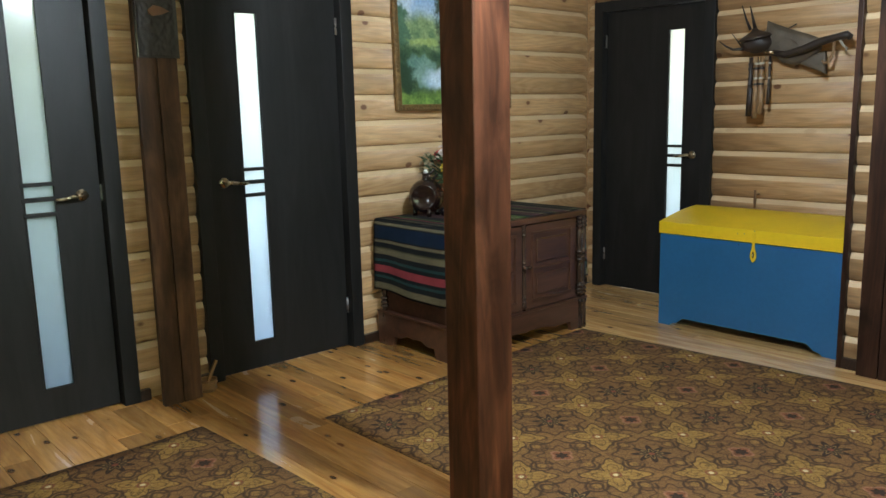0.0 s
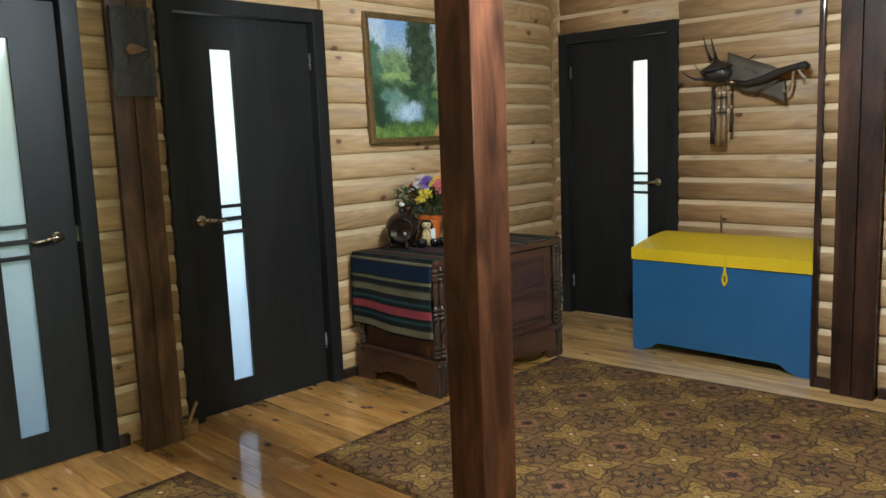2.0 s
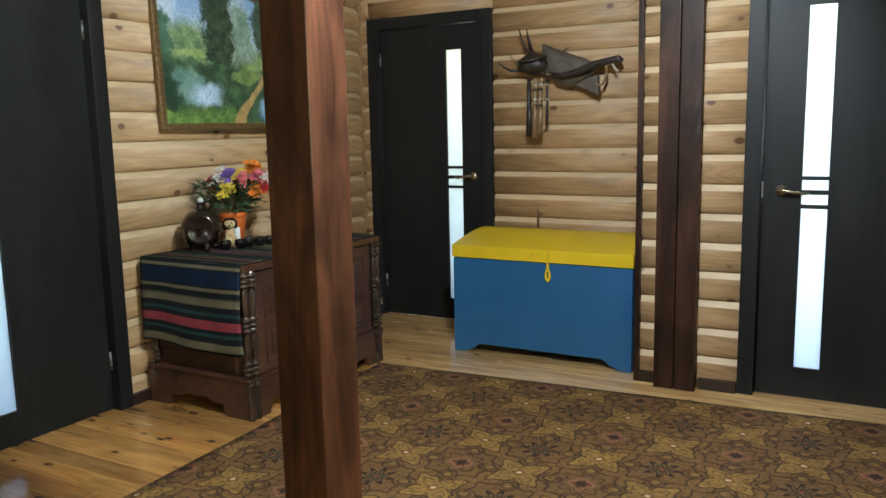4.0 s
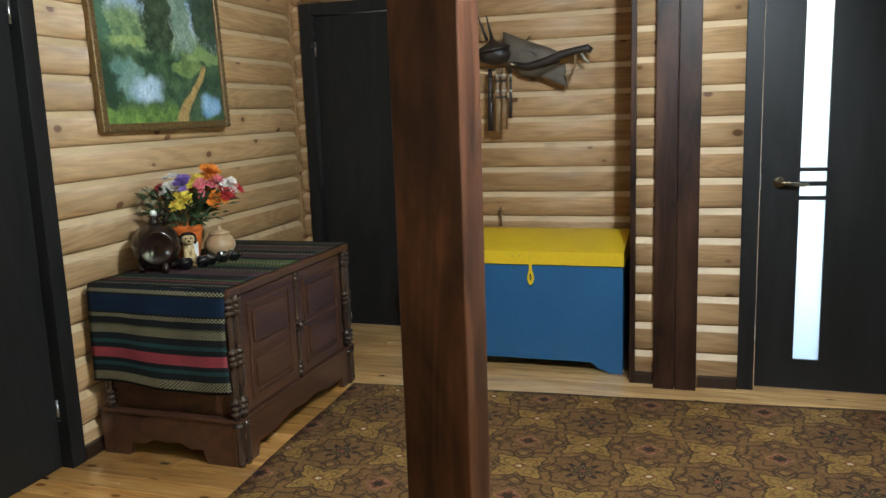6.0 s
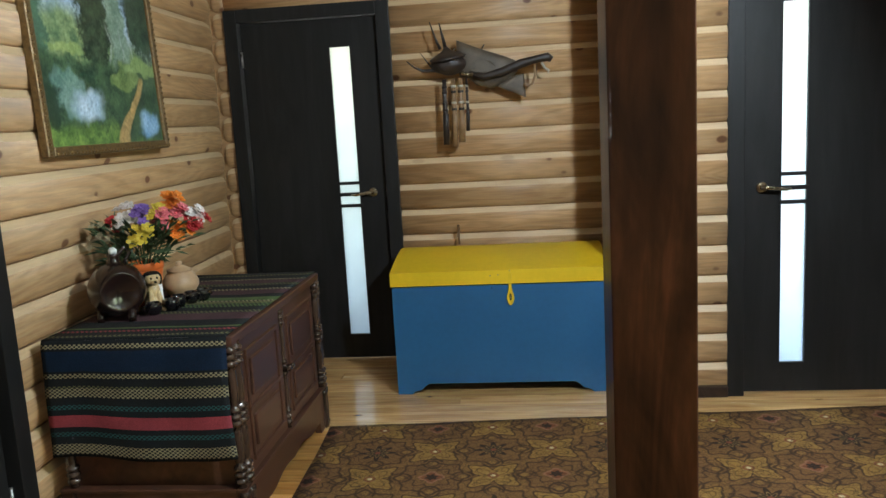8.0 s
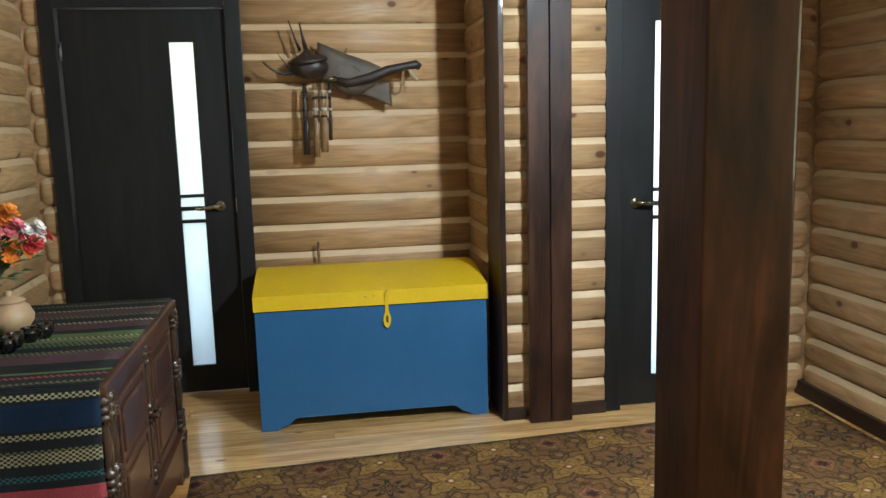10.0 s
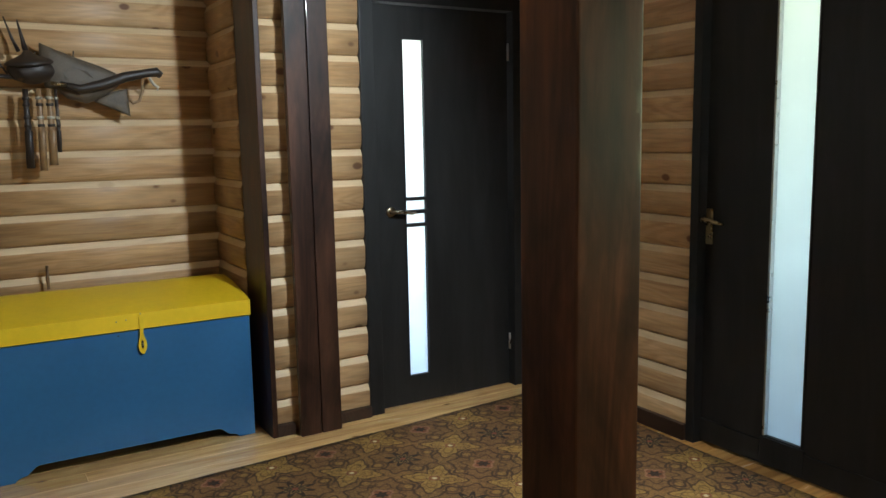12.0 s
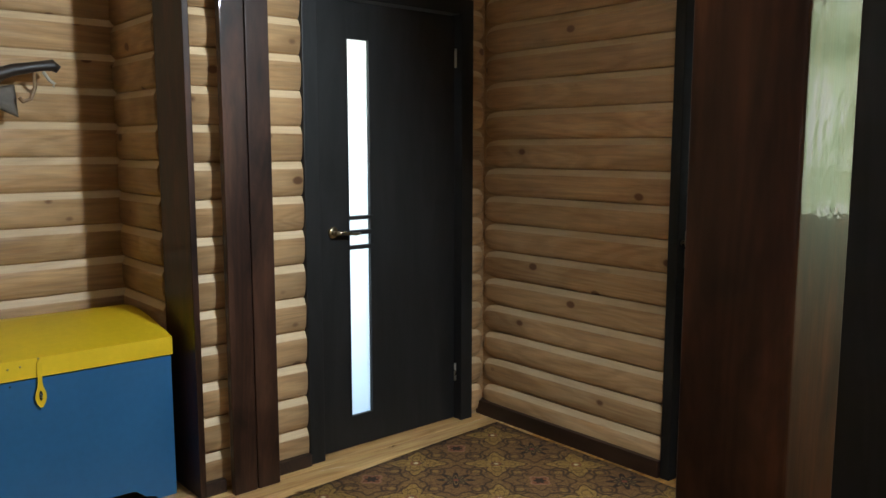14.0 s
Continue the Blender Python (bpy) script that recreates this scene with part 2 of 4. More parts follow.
def finish(bm):
    bmesh.ops.recalc_face_normals(bm, faces=bm.faces[:])
    me = bpy.data.meshes.new("mesh")
    bm.to_mesh(me)
    bm.free()
    return me


def part(name, bm, mat, parent, label=""):
    me = finish(bm)
    me.name = name
    me.materials.append(mat)
    ob = new(name, me)
    ob.parent = parent
    return tagged(ob, label) if label else ob


def thing(name, m, label, category, group="", kind=""):
    ob = new(name)
    ob.matrix_world = m
    return tagged(ob, label, category, group, kind)


def solid(name, bm, mat, label, category, group="", kind=""):
    me = finish(bm)
    me.name = name
    me.materials.append(mat)
    return tagged(new(name, me), label, category, group, kind)


# ---- doors ----
LEAF_W, LEAF_H, ARCH = 0.81, 2.03, 0.08


def glazed_door(name, m, s, label, gx0=0.20, gx1=0.325):
    """A dark door with a slim satin pane in four pieces. Local x runs from the handle's edge (times s), the face looks along -y."""
    d = thing(name, m, label, "door", kind="structure")
    gz0, gz1 = 0.155, 1.87
    cuts = [gz0, 0.936, 0.954, 1.003, 1.023, 1.071, 1.088, gz1]

    def bx(x0, x1, y0, y1, z0, z1, bevel=0.0):
        return boxed(min(s * x0, s * x1), max(s * x0, s * x1), y0, y1, z0, z1, bevel)
    leaf = bmesh.new()
    for x0, x1, z0, z1 in ((0.003, gx0, 0.008, LEAF_H), (gx1, LEAF_W - 0.003, 0.008, LEAF_H), (gx0, gx1, 0.008, gz0), (gx0, gx1, gz1, LEAF_H)):
        box(leaf, min(s * x0, s * x1), max(s * x0, s * x1), 0, 0.04, z0, z1)
    bmesh.ops.remove_doubles(leaf, verts=leaf.verts[:], dist=0.0002)
    part("door_leaf", leaf, LEAF, d)
    for z0, z1 in zip(cuts[0::2], cuts[1::2]):
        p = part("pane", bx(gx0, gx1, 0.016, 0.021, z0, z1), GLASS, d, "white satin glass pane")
        p.visible_shadow = False
    for z0, z1 in zip(cuts[1:-1:2], cuts[2:-1:2]):
        part("glazing_bar", bx(gx0 - 0.012, gx1 + 0.012, -0.004, 0.03, z0, z1, 0.002), LEAF, d)
    for x0, x1 in ((gx0 - 0.006, gx0 + 0.001), (gx1 - 0.001, gx1 + 0.006)):
        part("glazing_bead", bx(x0, x1, -0.003, 0.012, gz0, gz1), LEAF, d)
    # frame and architrave, proud of the logs
    for x0, x1, z0, z1 in ((-ARCH, -0.004, 0.0, 2.11), (LEAF_W + 0.004, LEAF_W + ARCH, 0.0, 2.11), (-0.004, LEAF_W + 0.004, LEAF_H + 0.006, 2.11)):
        part("architrave", bx(x0, x1, -0.048, 0.03, z0, z1, 0.004), LEAF, d)
    for x0, x1, z0, z1 in ((-0.03, 0.0, 0, 2.05), (LEAF_W, LEAF_W + 0.03, 0, 2.05), (0.0, LEAF_W, LEAF_H + 0.003, 2.05)):
        part("jamb", bx(x0, x1, 0.03, 0.19, z0, z1), LEAF, d)
    # lever handle on a round rose
    hx, hz = 0.085, 1.02
    h = part("handle", lathe(bmesh.new(), [(0.0262, 0), (0.0262, 0.006), (0.022, 0.010), (0.010, 0.011), (0.0095, 0.045)], Matrix.Translation((s * hx, 0, hz)) @ pose(0, 0, 0, 90), 20), BRASS, d, "aged brass lever handle")
    part("lever", tube(bmesh.new(), [(s * (hx - 0.012), -0.043, hz), (s * (hx + 0.02), -0.047, hz + 0.002), (s * (hx + 0.06), -0.046, hz - 0.004), (s * (hx + 0.10), -0.040, hz - 0.011), (s * (hx + 0.125), -0.036, hz - 0.008)], [0.009, 0.010, 0.008, 0.007, 0.005]), BRASS, h)
    part("latch_plate", bx(-0.005, 0.004, -0.004, 0.01, 0.985, 1.06), STEEL, d)
    for z in (0.25, 1.83):
        part("hinge", tube(bmesh.new(), [(s * (LEAF_W - 0.001), -0.006, z - 0.045), (s * (LEAF_W - 0.001), -0.006, z + 0.045)], 0.006), STEEL, d, "small steel hinge")
    return d


# ---- structure ----
PROFILE = [(0.008, 0.0), (0.0135, 0.005), (0.0200, 0.016), (0.0250, 0.034), (0.0280, 0.060), (0.0285, 0.086), (0.0270, 0.113), (0.0125, 0.1425)]


def log_mesh(length, pitch, ends=""):
    """One log-shaped board along x from 0 to length; its face bulges along -y. ends: 'L', 'R' for ends rounded off into a corner."""
    bm = bmesh.new()
    k = pitch / 0.1455
    prof = [(-0.002, PROFILE[0][1])] + PROFILE + [(-0.002, PROFILE[-1][1])]

    def shrunk(f):
        return [(d if d < 0 else 0.004 + (d - 0.004) * f, 0.066 + (0.30 + 0.70 * f) * (z - 0.066)) for d, z in prof]
    w = min(1.0, length / 0.2)
    taper = ((0.0, shrunk(0.10)), (0.012 * w, shrunk(0.45)), (0.035 * w, shrunk(0.76)), (0.075 * w, shrunk(0.92)), (0.14 * w, prof))
    stations = [(0.0, prof), (length, prof)]
    if "L" in ends:
        stations = list(taper) + stations[1:]
    if "R" in ends:
        stations = stations[:-1] + [(length - x, p) for x, p in reversed(taper)]
    rings = [[bm.verts.new((x, -d, z * k)) for d, z in p] for x, p in stations]
    for n, (a, b) in enumerate(zip(rings, rings[1:])):
        for i in range(len(a) - 1):
            f = bm.faces.new((a[i], b[i], b[i + 1], a[i + 1]))
            f.smooth = 2 <= i < len(a) - 3
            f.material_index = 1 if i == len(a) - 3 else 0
    bm.faces.new(rings[0])
    bm.faces.new(list(reversed(rings[-1])))
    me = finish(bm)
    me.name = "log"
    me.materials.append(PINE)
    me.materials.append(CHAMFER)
    return me


LOG_JOBS = []


def log_wall(name, label, m, length, openings, clad, phase=0.0, pitch=0.147, thick=0.18):
    """A wall whose face lies in local y = 0 and looks along -y; x along it. openings: (x0, x1, z0, z1). clad: stretches (x0, x1) of boards."""
    bm = bmesh.new()
    at = 0.0
    for x0, x1, z0, z1 in sorted(openings) + [(length, length, 0, CEIL)]:
        if x0 > at:
            box(bm, at, x0, 0, thick, 0, CEIL)
        if x1 > x0:
            box(bm, x0, x1, 0, thick, z1, CEIL)
            if z0 > 0:
                box(bm, x0, x1, 0, thick, 0, z0)
        at = x1
    w = solid(name, bm, PINE, label, "wall", kind="structure")
    w.matrix_world = m
    LOG_JOBS.append((w, clad, phase, pitch))
    return w


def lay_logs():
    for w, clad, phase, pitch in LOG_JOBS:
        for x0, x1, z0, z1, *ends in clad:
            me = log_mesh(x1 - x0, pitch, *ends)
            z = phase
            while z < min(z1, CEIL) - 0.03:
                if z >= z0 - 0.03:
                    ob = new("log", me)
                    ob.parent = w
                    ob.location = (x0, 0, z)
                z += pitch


N_Y, E1_X, E2_X, S_Y = 4.06, 5.215, 4.475, 0.285
RET_Y = 1.862
NORTH = pose(-2.2, N_Y, 0)                      # local x -> +x
NE_X, SKEW = 2.955, 1.75                        # the eastern stretch of the north wall stands slightly askew
NORTH_E = pose(NE_X, N_Y, 0, 0, 0, SKEW)
EN_Y = N_Y + (E1_X - NE_X) * math.tan(radians(SKEW))
EAST = pose(E1_X, EN_Y, 0, 0, 0, -90)           # local x -> -y
EAST_S = pose(E2_X, RET_Y - 0.0, 0, 0, 0, -90)
RETURN = pose(E1_X, RET_Y, 0, 0, 0, 180)        # local x -> -x, looks along +y
SOUTH = pose(E2_X, S_Y, 0, 0, 0, 180)

H = 2.5
D1, D2, D3, D4, D5 = 1.535, 2.062, 3.140, 1.290, 3.300


def nx(x):
    return x + 2.2


# north wall: two doors
log_wall("wall_north", "pale varnished pine wall of rounded log boards", NORTH, nx(NE_X),
         [(nx(D1 - LEAF_W - 0.02), nx(D1 + 0.02), 0, 2.05), (nx(D2 - 0.02), nx(D2 + LEAF_W + 0.02), 0, 2.05)],
         [(0.0, nx(D1 - LEAF_W - ARCH), 0, H), (nx(D1 - LEAF_W - ARCH), nx(D1 + ARCH), 2.115, H), (nx(D1 + ARCH), nx(D2 - ARCH), 0, H), (nx(D2 - ARCH), nx(D2 + LEAF_W + ARCH), 2.115, H)], -0.010)
log_wall("wall_north_chest", "pale varnished pine log-board wall behind the carved chest", NORTH_E, E1_X - NE_X + 0.05, [], [(0.002, E1_X - NE_X - 0.016, 0, H, "R")], -0.010)
# recess behind the blue chest
log_wall("wall_east", "pale pine log-board wall of the recess", EAST, EN_Y - RET_Y + 0.15,
         [(EN_Y - D3 - LEAF_W - 0.02, EN_Y - D3 + 0.02, 0, 2.05)],
         [(0.016, EN_Y - D3 - LEAF_W - ARCH, 0, H, "L"), (EN_Y - D3 - LEAF_W - ARCH, EN_Y - D3 + ARCH, 2.115, H), (EN_Y - D3 + ARCH, EN_Y - RET_Y, 0, H)], 0.006, 0.150)
log_wall("wall_return", "short pine log-board return wall", RETURN, E1_X - E2_X - 0.0, [], [(0.0, E1_X - E2_X - 0.245, 0, H)], 0.02)
log_wall("wall_east_south", "pale pine log-board wall beside the pilaster", EAST_S, RET_Y - S_Y + 0.2,
         [(RET_Y - D4 - 0.02, RET_Y - D4 + LEAF_W + 0.02, 0, 2.05)],
         [(0.0, RET_Y - D4 - ARCH, 0, H), (RET_Y - D4 - ARCH, RET_Y - D4 + LEAF_W + ARCH, 2.115, H), (RET_Y - D4 + LEAF_W + ARCH, RET_Y - S_Y - 0.016, 0, H, "R")], 0.021, 0.1465)
W5 = 0.92
log_wall("wall_south", "pine log-board wall beside the entrance door", SOUTH, E2_X - 1.7,
         [(E2_X - D5 - 0.02, E2_X - D5 + W5 + 0.02, 0, 2.12)],
         [(0.016, E2_X - D5 - 0.05, 0, H, "L"), (E2_X - D5 - 0.05, E2_X - D5 + W5 + 0.05, 2.16, H), (E2_X - D5 + W5 + 0.05, E2_X - 1.7, 0, H)], 0.033, 0.1405)
# plain walls that close the hall behind the camera
log_wall("wall_jog", "plain pine wall", pose(1.7, S_Y - 0.18, 0, 0, 0, 90) @ pose(-0.82, 0, 0), 0.82, [], [], 0)
log_wall("wall_window", "plain pine wall with a window", pose(1.7, -0.715, 0, 0, 0, 180), 4.0, [(0.65, 2.65, 1.02, 2.15)], [], 0)
log_wall("wall_west", "plain pine wall with a small window", pose(-2.2, -0.895, 0, 0, 0, 90), 5.1, [(3.195, 3.715, 1.16, 1.68)], [], 0)
solid("ceiling", boxed(-2.4, 5.4, -1.0, 4.3, CEIL, CEIL + 0.1), PLASTER, "plain pale ceiling", "ceiling", kind="structure")
solid("ground_slab", boxed(-2.4, 5.4, -1.0, 4.3, -0.15, -0.022), BLACK, "dark subfloor under the boards", "floor", kind="structure")

DARK_DOOR = "dark wenge interior door with a slim satin glass strip, closed"
glazed_door("door_1", pose(D1, N_Y - 0.010, 0), -1, DARK_DOOR)
glazed_door("door_2", pose(D2, N_Y - 0.010, 0), 1, DARK_DOOR)
glazed_door("door_3", pose(E1_X - 0.005, D3, 0, 0, 0, -90), -1, DARK_DOOR, 0.165, 0.288)
glazed_door("door_4", pose(E2_X + 0.008, D4, 0, 0, 0, -90), 1, DARK_DOOR, 0.173, 0.290)


def entrance_door(m):
    d = thing("door_5", m, "wide dark entrance door with a tall satin glass strip, closed", "door", kind="structure")
    gx0, gx1, gz0, gz1 = 0.328, 0.508, 0.135, 1.98
    bm = bmesh.new()
    for x0, x1, z0, z1 in ((0.003, gx0, 0.012, 2.10), (gx1, W5, 0.012, 2.10), (gx0, gx1, 0.012, gz0), (gx0, gx1, gz1, 2.10)):
        box(bm, x0, x1, 0, 0.05, z0, z1)
    bmesh.ops.remove_doubles(bm, verts=bm.verts[:], dist=0.0002)
    part("door_leaf", bm, LEAF, d)
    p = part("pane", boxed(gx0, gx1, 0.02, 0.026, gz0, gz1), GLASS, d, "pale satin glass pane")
    p.visible_shadow = False
    for x0, x1 in ((gx0 - 0.004, gx0 + 0.006), (gx1 - 0.006, gx1 + 0.004)):
        part("glazing_bead", boxed(x0, x1, -0.004, 0.02, gz0, gz1, 0.002), STEEL if x0 < 0.4 else LEAF, d)
    part("kick_rail", boxed(0.003, gx0 - 0.012, -0.008, 0.002, 0.014, gz0 - 0.02, 0.003), LEAF, d)
    part("kick_rail", boxed(gx0 - 0.012, gx1 + 0.012, -0.008, 0.002, 0.014, gz0 - 0.004, 0.003), LEAF, d)
    part("kick_rail", boxed(gx1 + 0.012, W5 - 0.003, -0.008, 0.002, 0.014, gz0 - 0.02, 0.003), LEAF, d)
    for x0, x1, z0, z1 in ((-0.048, -0.002, 0, 2.15), (W5 + 0.002, W5 + 0.048, 0, 2.15), (-0.002, W5 + 0.002, 2.104, 2.15)):
        part("architrave", boxed(x0, x1, -0.045, 0.05, z0, z1, 0.004), LEAF, d)
    pl = part("lock_plate", boxed(0.006, 0.042, -0.008, 0.0, 0.905, 1.06, 0.006, 3), BRASS, d, "brass lock plate")
    part("lever", tube(bmesh.new(), [(0.024, -0.008, 1.015), (0.024, -0.05, 1.015), (0.05, -0.055, 1.015), (0.09, -0.052, 1.008), (0.13, -0.045, 1.002)], [0.010, 0.010, 0.009, 0.008, 0.006]), BRASS, pl)
    part("lock_cylinder", lathe(bmesh.new(), [(0.009, 0), (0.009, 0.006)], pose(0.024, -0.008, 0.94, 90)), BRASS, pl)


entrance_door(pose(D5, S_Y - 0.010, 0, 0, 0, 180))


# rooms behind the glazed doors, each with daylight from its window
def back_room(m, energy, color):
    """A closed space behind a door, local y away from the hall; the daylight lamp stands in its far window."""
    bm = bmesh.new()
    for b in ((-0.9, 0.9, 1.5, 1.55, -0.1, 2.5), (-0.95, -0.9, 0.19, 1.5, -0.1, 2.5), (0.9, 0.95, 0.19, 1.5, -0.1, 2.5), (-0.9, 0.9, 0.19, 1.5, -0.15, -0.1), (-0.9, 0.9, 0.19, 1.5, 2.5, 2.55)):
        box(bm, *b)
    w = solid("back_room", bm, PLASTER, "plain pale room behind a door", "room", kind="structure")
    w.matrix_world = m
    lamp("room_daylight", "AREA", m @ look((0, 1.45, 1.25), (0, 0, 1.05)), energy, color, size=(1.5, 1.9))


back_room(pose(D1 - 0.4, N_Y, 0), 11, (0.85, 1.0, 0.78))
back_room(pose(D2 + 0.3, N_Y, 0), 64, (0.84, 0.93, 1.0))
back_room(pose(E1_X, D3 + 0.35, 0, 0, 0, -90), 42, (0.92, 0.97, 0.92))
back_room(pose(E2_X + 0.03, D4 - 0.4, 0, 0, 0, -90), 85, (0.85, 0.93, 1.0))
back_room(pose(D5 - 0.45, S_Y, 0, 0, 0, 180), 42, (0.82, 0.96, 0.95))

# window behind the camera with greenery outside
win = thing("window_1", pose(0.05, -0.80, 0), "white wooden window with a garden outside", "window", kind="structure")
for x in (-1.0, -0.02, 0.96):
    part("window_frame", boxed(x, x + 0.04, -0.04, 0.04, 1.02, 2.15, 0.004), PLASTER, win)
for z in (1.02, 2.11):
    for x in (-0.96, 0.02):
        part("window_frame", boxed(x, x + 0.94, -0.038, 0.038, z, z + 0.04, 0.004), PLASTER, win)
win2 = thing("window_2", pose(-2.27, 2.56, 1.42), "small white wooden window", "window", kind="structure")
for b in ((-0.03, 0.03, -0.258, -0.225, -0.258, 0.258), (-0.03, 0.03, 0.225, 0.258, -0.258, 0.258), (-0.03, 0.03, -0.225, 0.225, -0.258, -0.225), (-0.03, 0.03, -0.225, 0.225, 0.225, 0.258), (-0.02, 0.02, -0.225, 0.225, -0.012, 0.012)):
    part("window_frame", boxed(*b, 0.003), PLASTER, win2)
m_, nt_, b_ = material("garden_backdrop", 1.0)
em_ = nt_.nodes.new("ShaderNodeEmission")
gn_ = noise_tex(nt_, coords(nt_, (1, 1, 1), False), 1.1, 5, 0.6)
nt_.links.new(ramp(nt_, gn_, [(0.35, (0.16, 0.26, 0.09)), (0.5, (0.60, 0.76, 0.46)), (0.62, (0.97, 1.0, 0.95))]), em_.inputs[0])
em_.inputs[1].default_value = 11.5
nt_.links.new(em_.outputs[0], nt_.nodes["Material Output"].inputs[0])
solid("backdrop", boxed(-7, 8, -6.05, -6, -1, 6), m_, "bright green garden trees in daylight", "garden", kind="structure")

# skirting
def skirting(x0, x1, y0, y1, h):
    b = solid("baseboard", boxed(x0, x1, y0, y1, 0, h, 0.004), TRIM, "dark brown stained wooden skirting", "skirting", kind="structure")
    return b


skirting(D1 + ARCH + 0.002, 1.668, N_Y - 0.055, N_Y + 0.0, 0.055)
skirting(1.862, D2 - ARCH - 0.002, N_Y - 0.055, N_Y + 0.0, 0.055)
skirting(0.004, E1_X - NE_X - 0.06, -0.055, 0.0, 0.055).matrix_world = NORTH_E
skirting(E1_X - 0.055, E1_X, RET_Y + 0.03, D3 - ARCH - 0.002, 0.055)
skirting(E2_X - 0.055, E2_X, 1.775, RET_Y + 0.018, 0.055)
skirting(E2_X - 0.055, E2_X, D4 + ARCH + 0.002, 1.555, 0.055)
skirting(D5 + 0.05, E2_X, S_Y, S_Y + 0.050, 0.075)

# vertical trim board on the corner of the return wall
solid("corner_trim", boxed(4.418, 4.70, RET_Y + 0.0, RET_Y + 0.026, 0, CEIL, 0.004), STAIN_DARK, "dark stained board covering the log wall's corner", "trim", kind="structure")


# posts and pilasters
def beam(name, x0, x1, y0, y1, label, cat):
    bm = boxed(x0, x1, y0, y1, 0.0, CEIL, 0.006, 3)
    return solid(name, bm, STAIN, label, cat)


beam("post", 1.952, 2.112, 2.012, 2.160, "square reddish-brown stained pine post standing in the hall", "post")


def pilaster(m, w, d, label, mat, inset):
    p = thing("pilaster", m, label, "pilaster")
    for x0, x1 in ((0, w / 2 - 0.002), (w / 2 + 0.002, w)):
        part("beam", boxed(x0, x1, 0, 0.034, 0, CEIL, 0.005, 3), mat, p)
    part("spacer", boxed(inset, w - inset, 0.034, d, 0, CEIL), RAW, p, "unstained brown wood spacer")
    return p


pilaster(pose(1.672, 3.855, 0), 0.19, 0.165, "pair of brown stained beams against the log wall", STAIN_WARM, 0.06)
pilaster(pose(4.362, 1.768, 0, 0, 0, -90), 0.205, 0.075, "pair of dark brown stained beams against the log wall", STAIN_DARK, 0.02)

# ---- rugs ----


def rug_material(origin):
    m, nt, b = material("patterned_rug", 0.95, 0, 0, 0.2)
    tc = nt.nodes.new("ShaderNodeTexCoord")
    wob = nt.nodes.new("ShaderNodeTexNoise")
    wob.inputs["Scale"].default_value = 9.0
    nt.links.new(tc.outputs["Object"], wob.inputs["Vector"])
    vm = nt.nodes.new("ShaderNodeVectorMath")
    vm.operation = "MULTIPLY_ADD"
    nt.links.new(wob.outputs["Color"], vm.inputs[0])
    vm.inputs[1].default_value = (0.014, 0.014, 0)
    nt.links.new(tc.outputs["Object"], vm.inputs[2])
    sep = nt.nodes.new("ShaderNodeSeparateXYZ")
    nt.links.new(vm.outputs[0], sep.inputs[0])
    T = 0.25
    # the weave lies a little askew to the room
    dx, dy = (Val(nt, sep.outputs[0]) - (origin[0] + 0.007)) / T, (Val(nt, sep.outputs[1]) - (origin[1] + 0.007)) / T
    u, v = dx * 0.9986 + dy * 0.053, dy * 0.9986 - dx * 0.053
    p, q = (u + v) * 0.5, (u - v) * 0.5

    def centred(a, off):
        a = a + off
        return a - a.op("ROUND")

    def polar(off):
        a, c = centred(p, off), centred(q, off)
        r = ((a * a + c * c) * 2.0).op("SQRT")
        return r, c.op("ARCTAN2", a), a, c
    r1, t1, a1, c1 = polar(0.0)
    r2, t2, a2, c2 = polar(0.5)
    # every second medallion is the dark star, the others the red rosette
    star = ((p.op("ROUND") + q.op("ROUND")) * 0.5).op("FRACT").op("ABSOLUTE").below(0.25, 0.02)
    rosette = star * -1.0 + 1.0
    ground, mauve, gold, pale = (0.190, 0.098, 0.031), (0.152, 0.074, 0.027), (0.252, 0.140, 0.037), (0.31, 0.19, 0.068)
    darkb, red, black = (0.048, 0.024, 0.013), (0.175, 0.052, 0.028), (0.030, 0.017, 0.012)

    def ring(r, at, w, soft=0.02):
        return ((r - at) if isinstance(at, Val) else r - at).op("ABSOLUTE").below(w, soft)
    fine = noise_tex(nt, tc.outputs["Object"], 34, 3)
    col = mix(nt, Val(nt, fine).below(0.5, 0.12), ground, mauve)
    # medallion grounds, scalloped
    scal = (t1 * 8).op("COSINE") * 0.050 + (t1 * 16).op("COSINE") * 0.02 + 0.545
    col = mix(nt, r1.below(scal, 0.02) * 0.85, col, mauve)
    col = mix(nt, ring(r1, scal, 0.022), col, darkb)
    # gold crosses of four broad petals, with curls in them
    lobe = (t2 * 4).op("COSINE") * 0.13 + (t2 * 12).op("COSINE") * 0.04 + 0.385
    col = mix(nt, r2.below(lobe, 0.02), col, gold)
    col = mix(nt, ring(r2, lobe, 0.021), col, darkb)
    curl = (t2 * 4).op("COSINE") * 0.14 + 0.215
    col = mix(nt, ring(r2, curl, 0.014) * 0.75, col, darkb)
    col = mix(nt, r2.below((t2 * 4).op("COSINE") * 0.05 + 0.10, 0.02) * 0.6, col, pale)
    col = mix(nt, ring(r2, 0.075, 0.018), col, red)
    col = mix(nt, r2.below(0.038, 0.01), col, (0.55, 0.42, 0.28))
    # oval scrolls between medallion and cross
    ov = (((a1.op("ABSOLUTE") - 0.25) * (a1.op("ABSOLUTE") - 0.25) + (c1.op("ABSOLUTE") - 0.25) * (c1.op("ABSOLUTE") - 0.25)) * 2.0).op("SQRT")
    ov = ov + (t1 * 4).op("COSINE") * 0.03
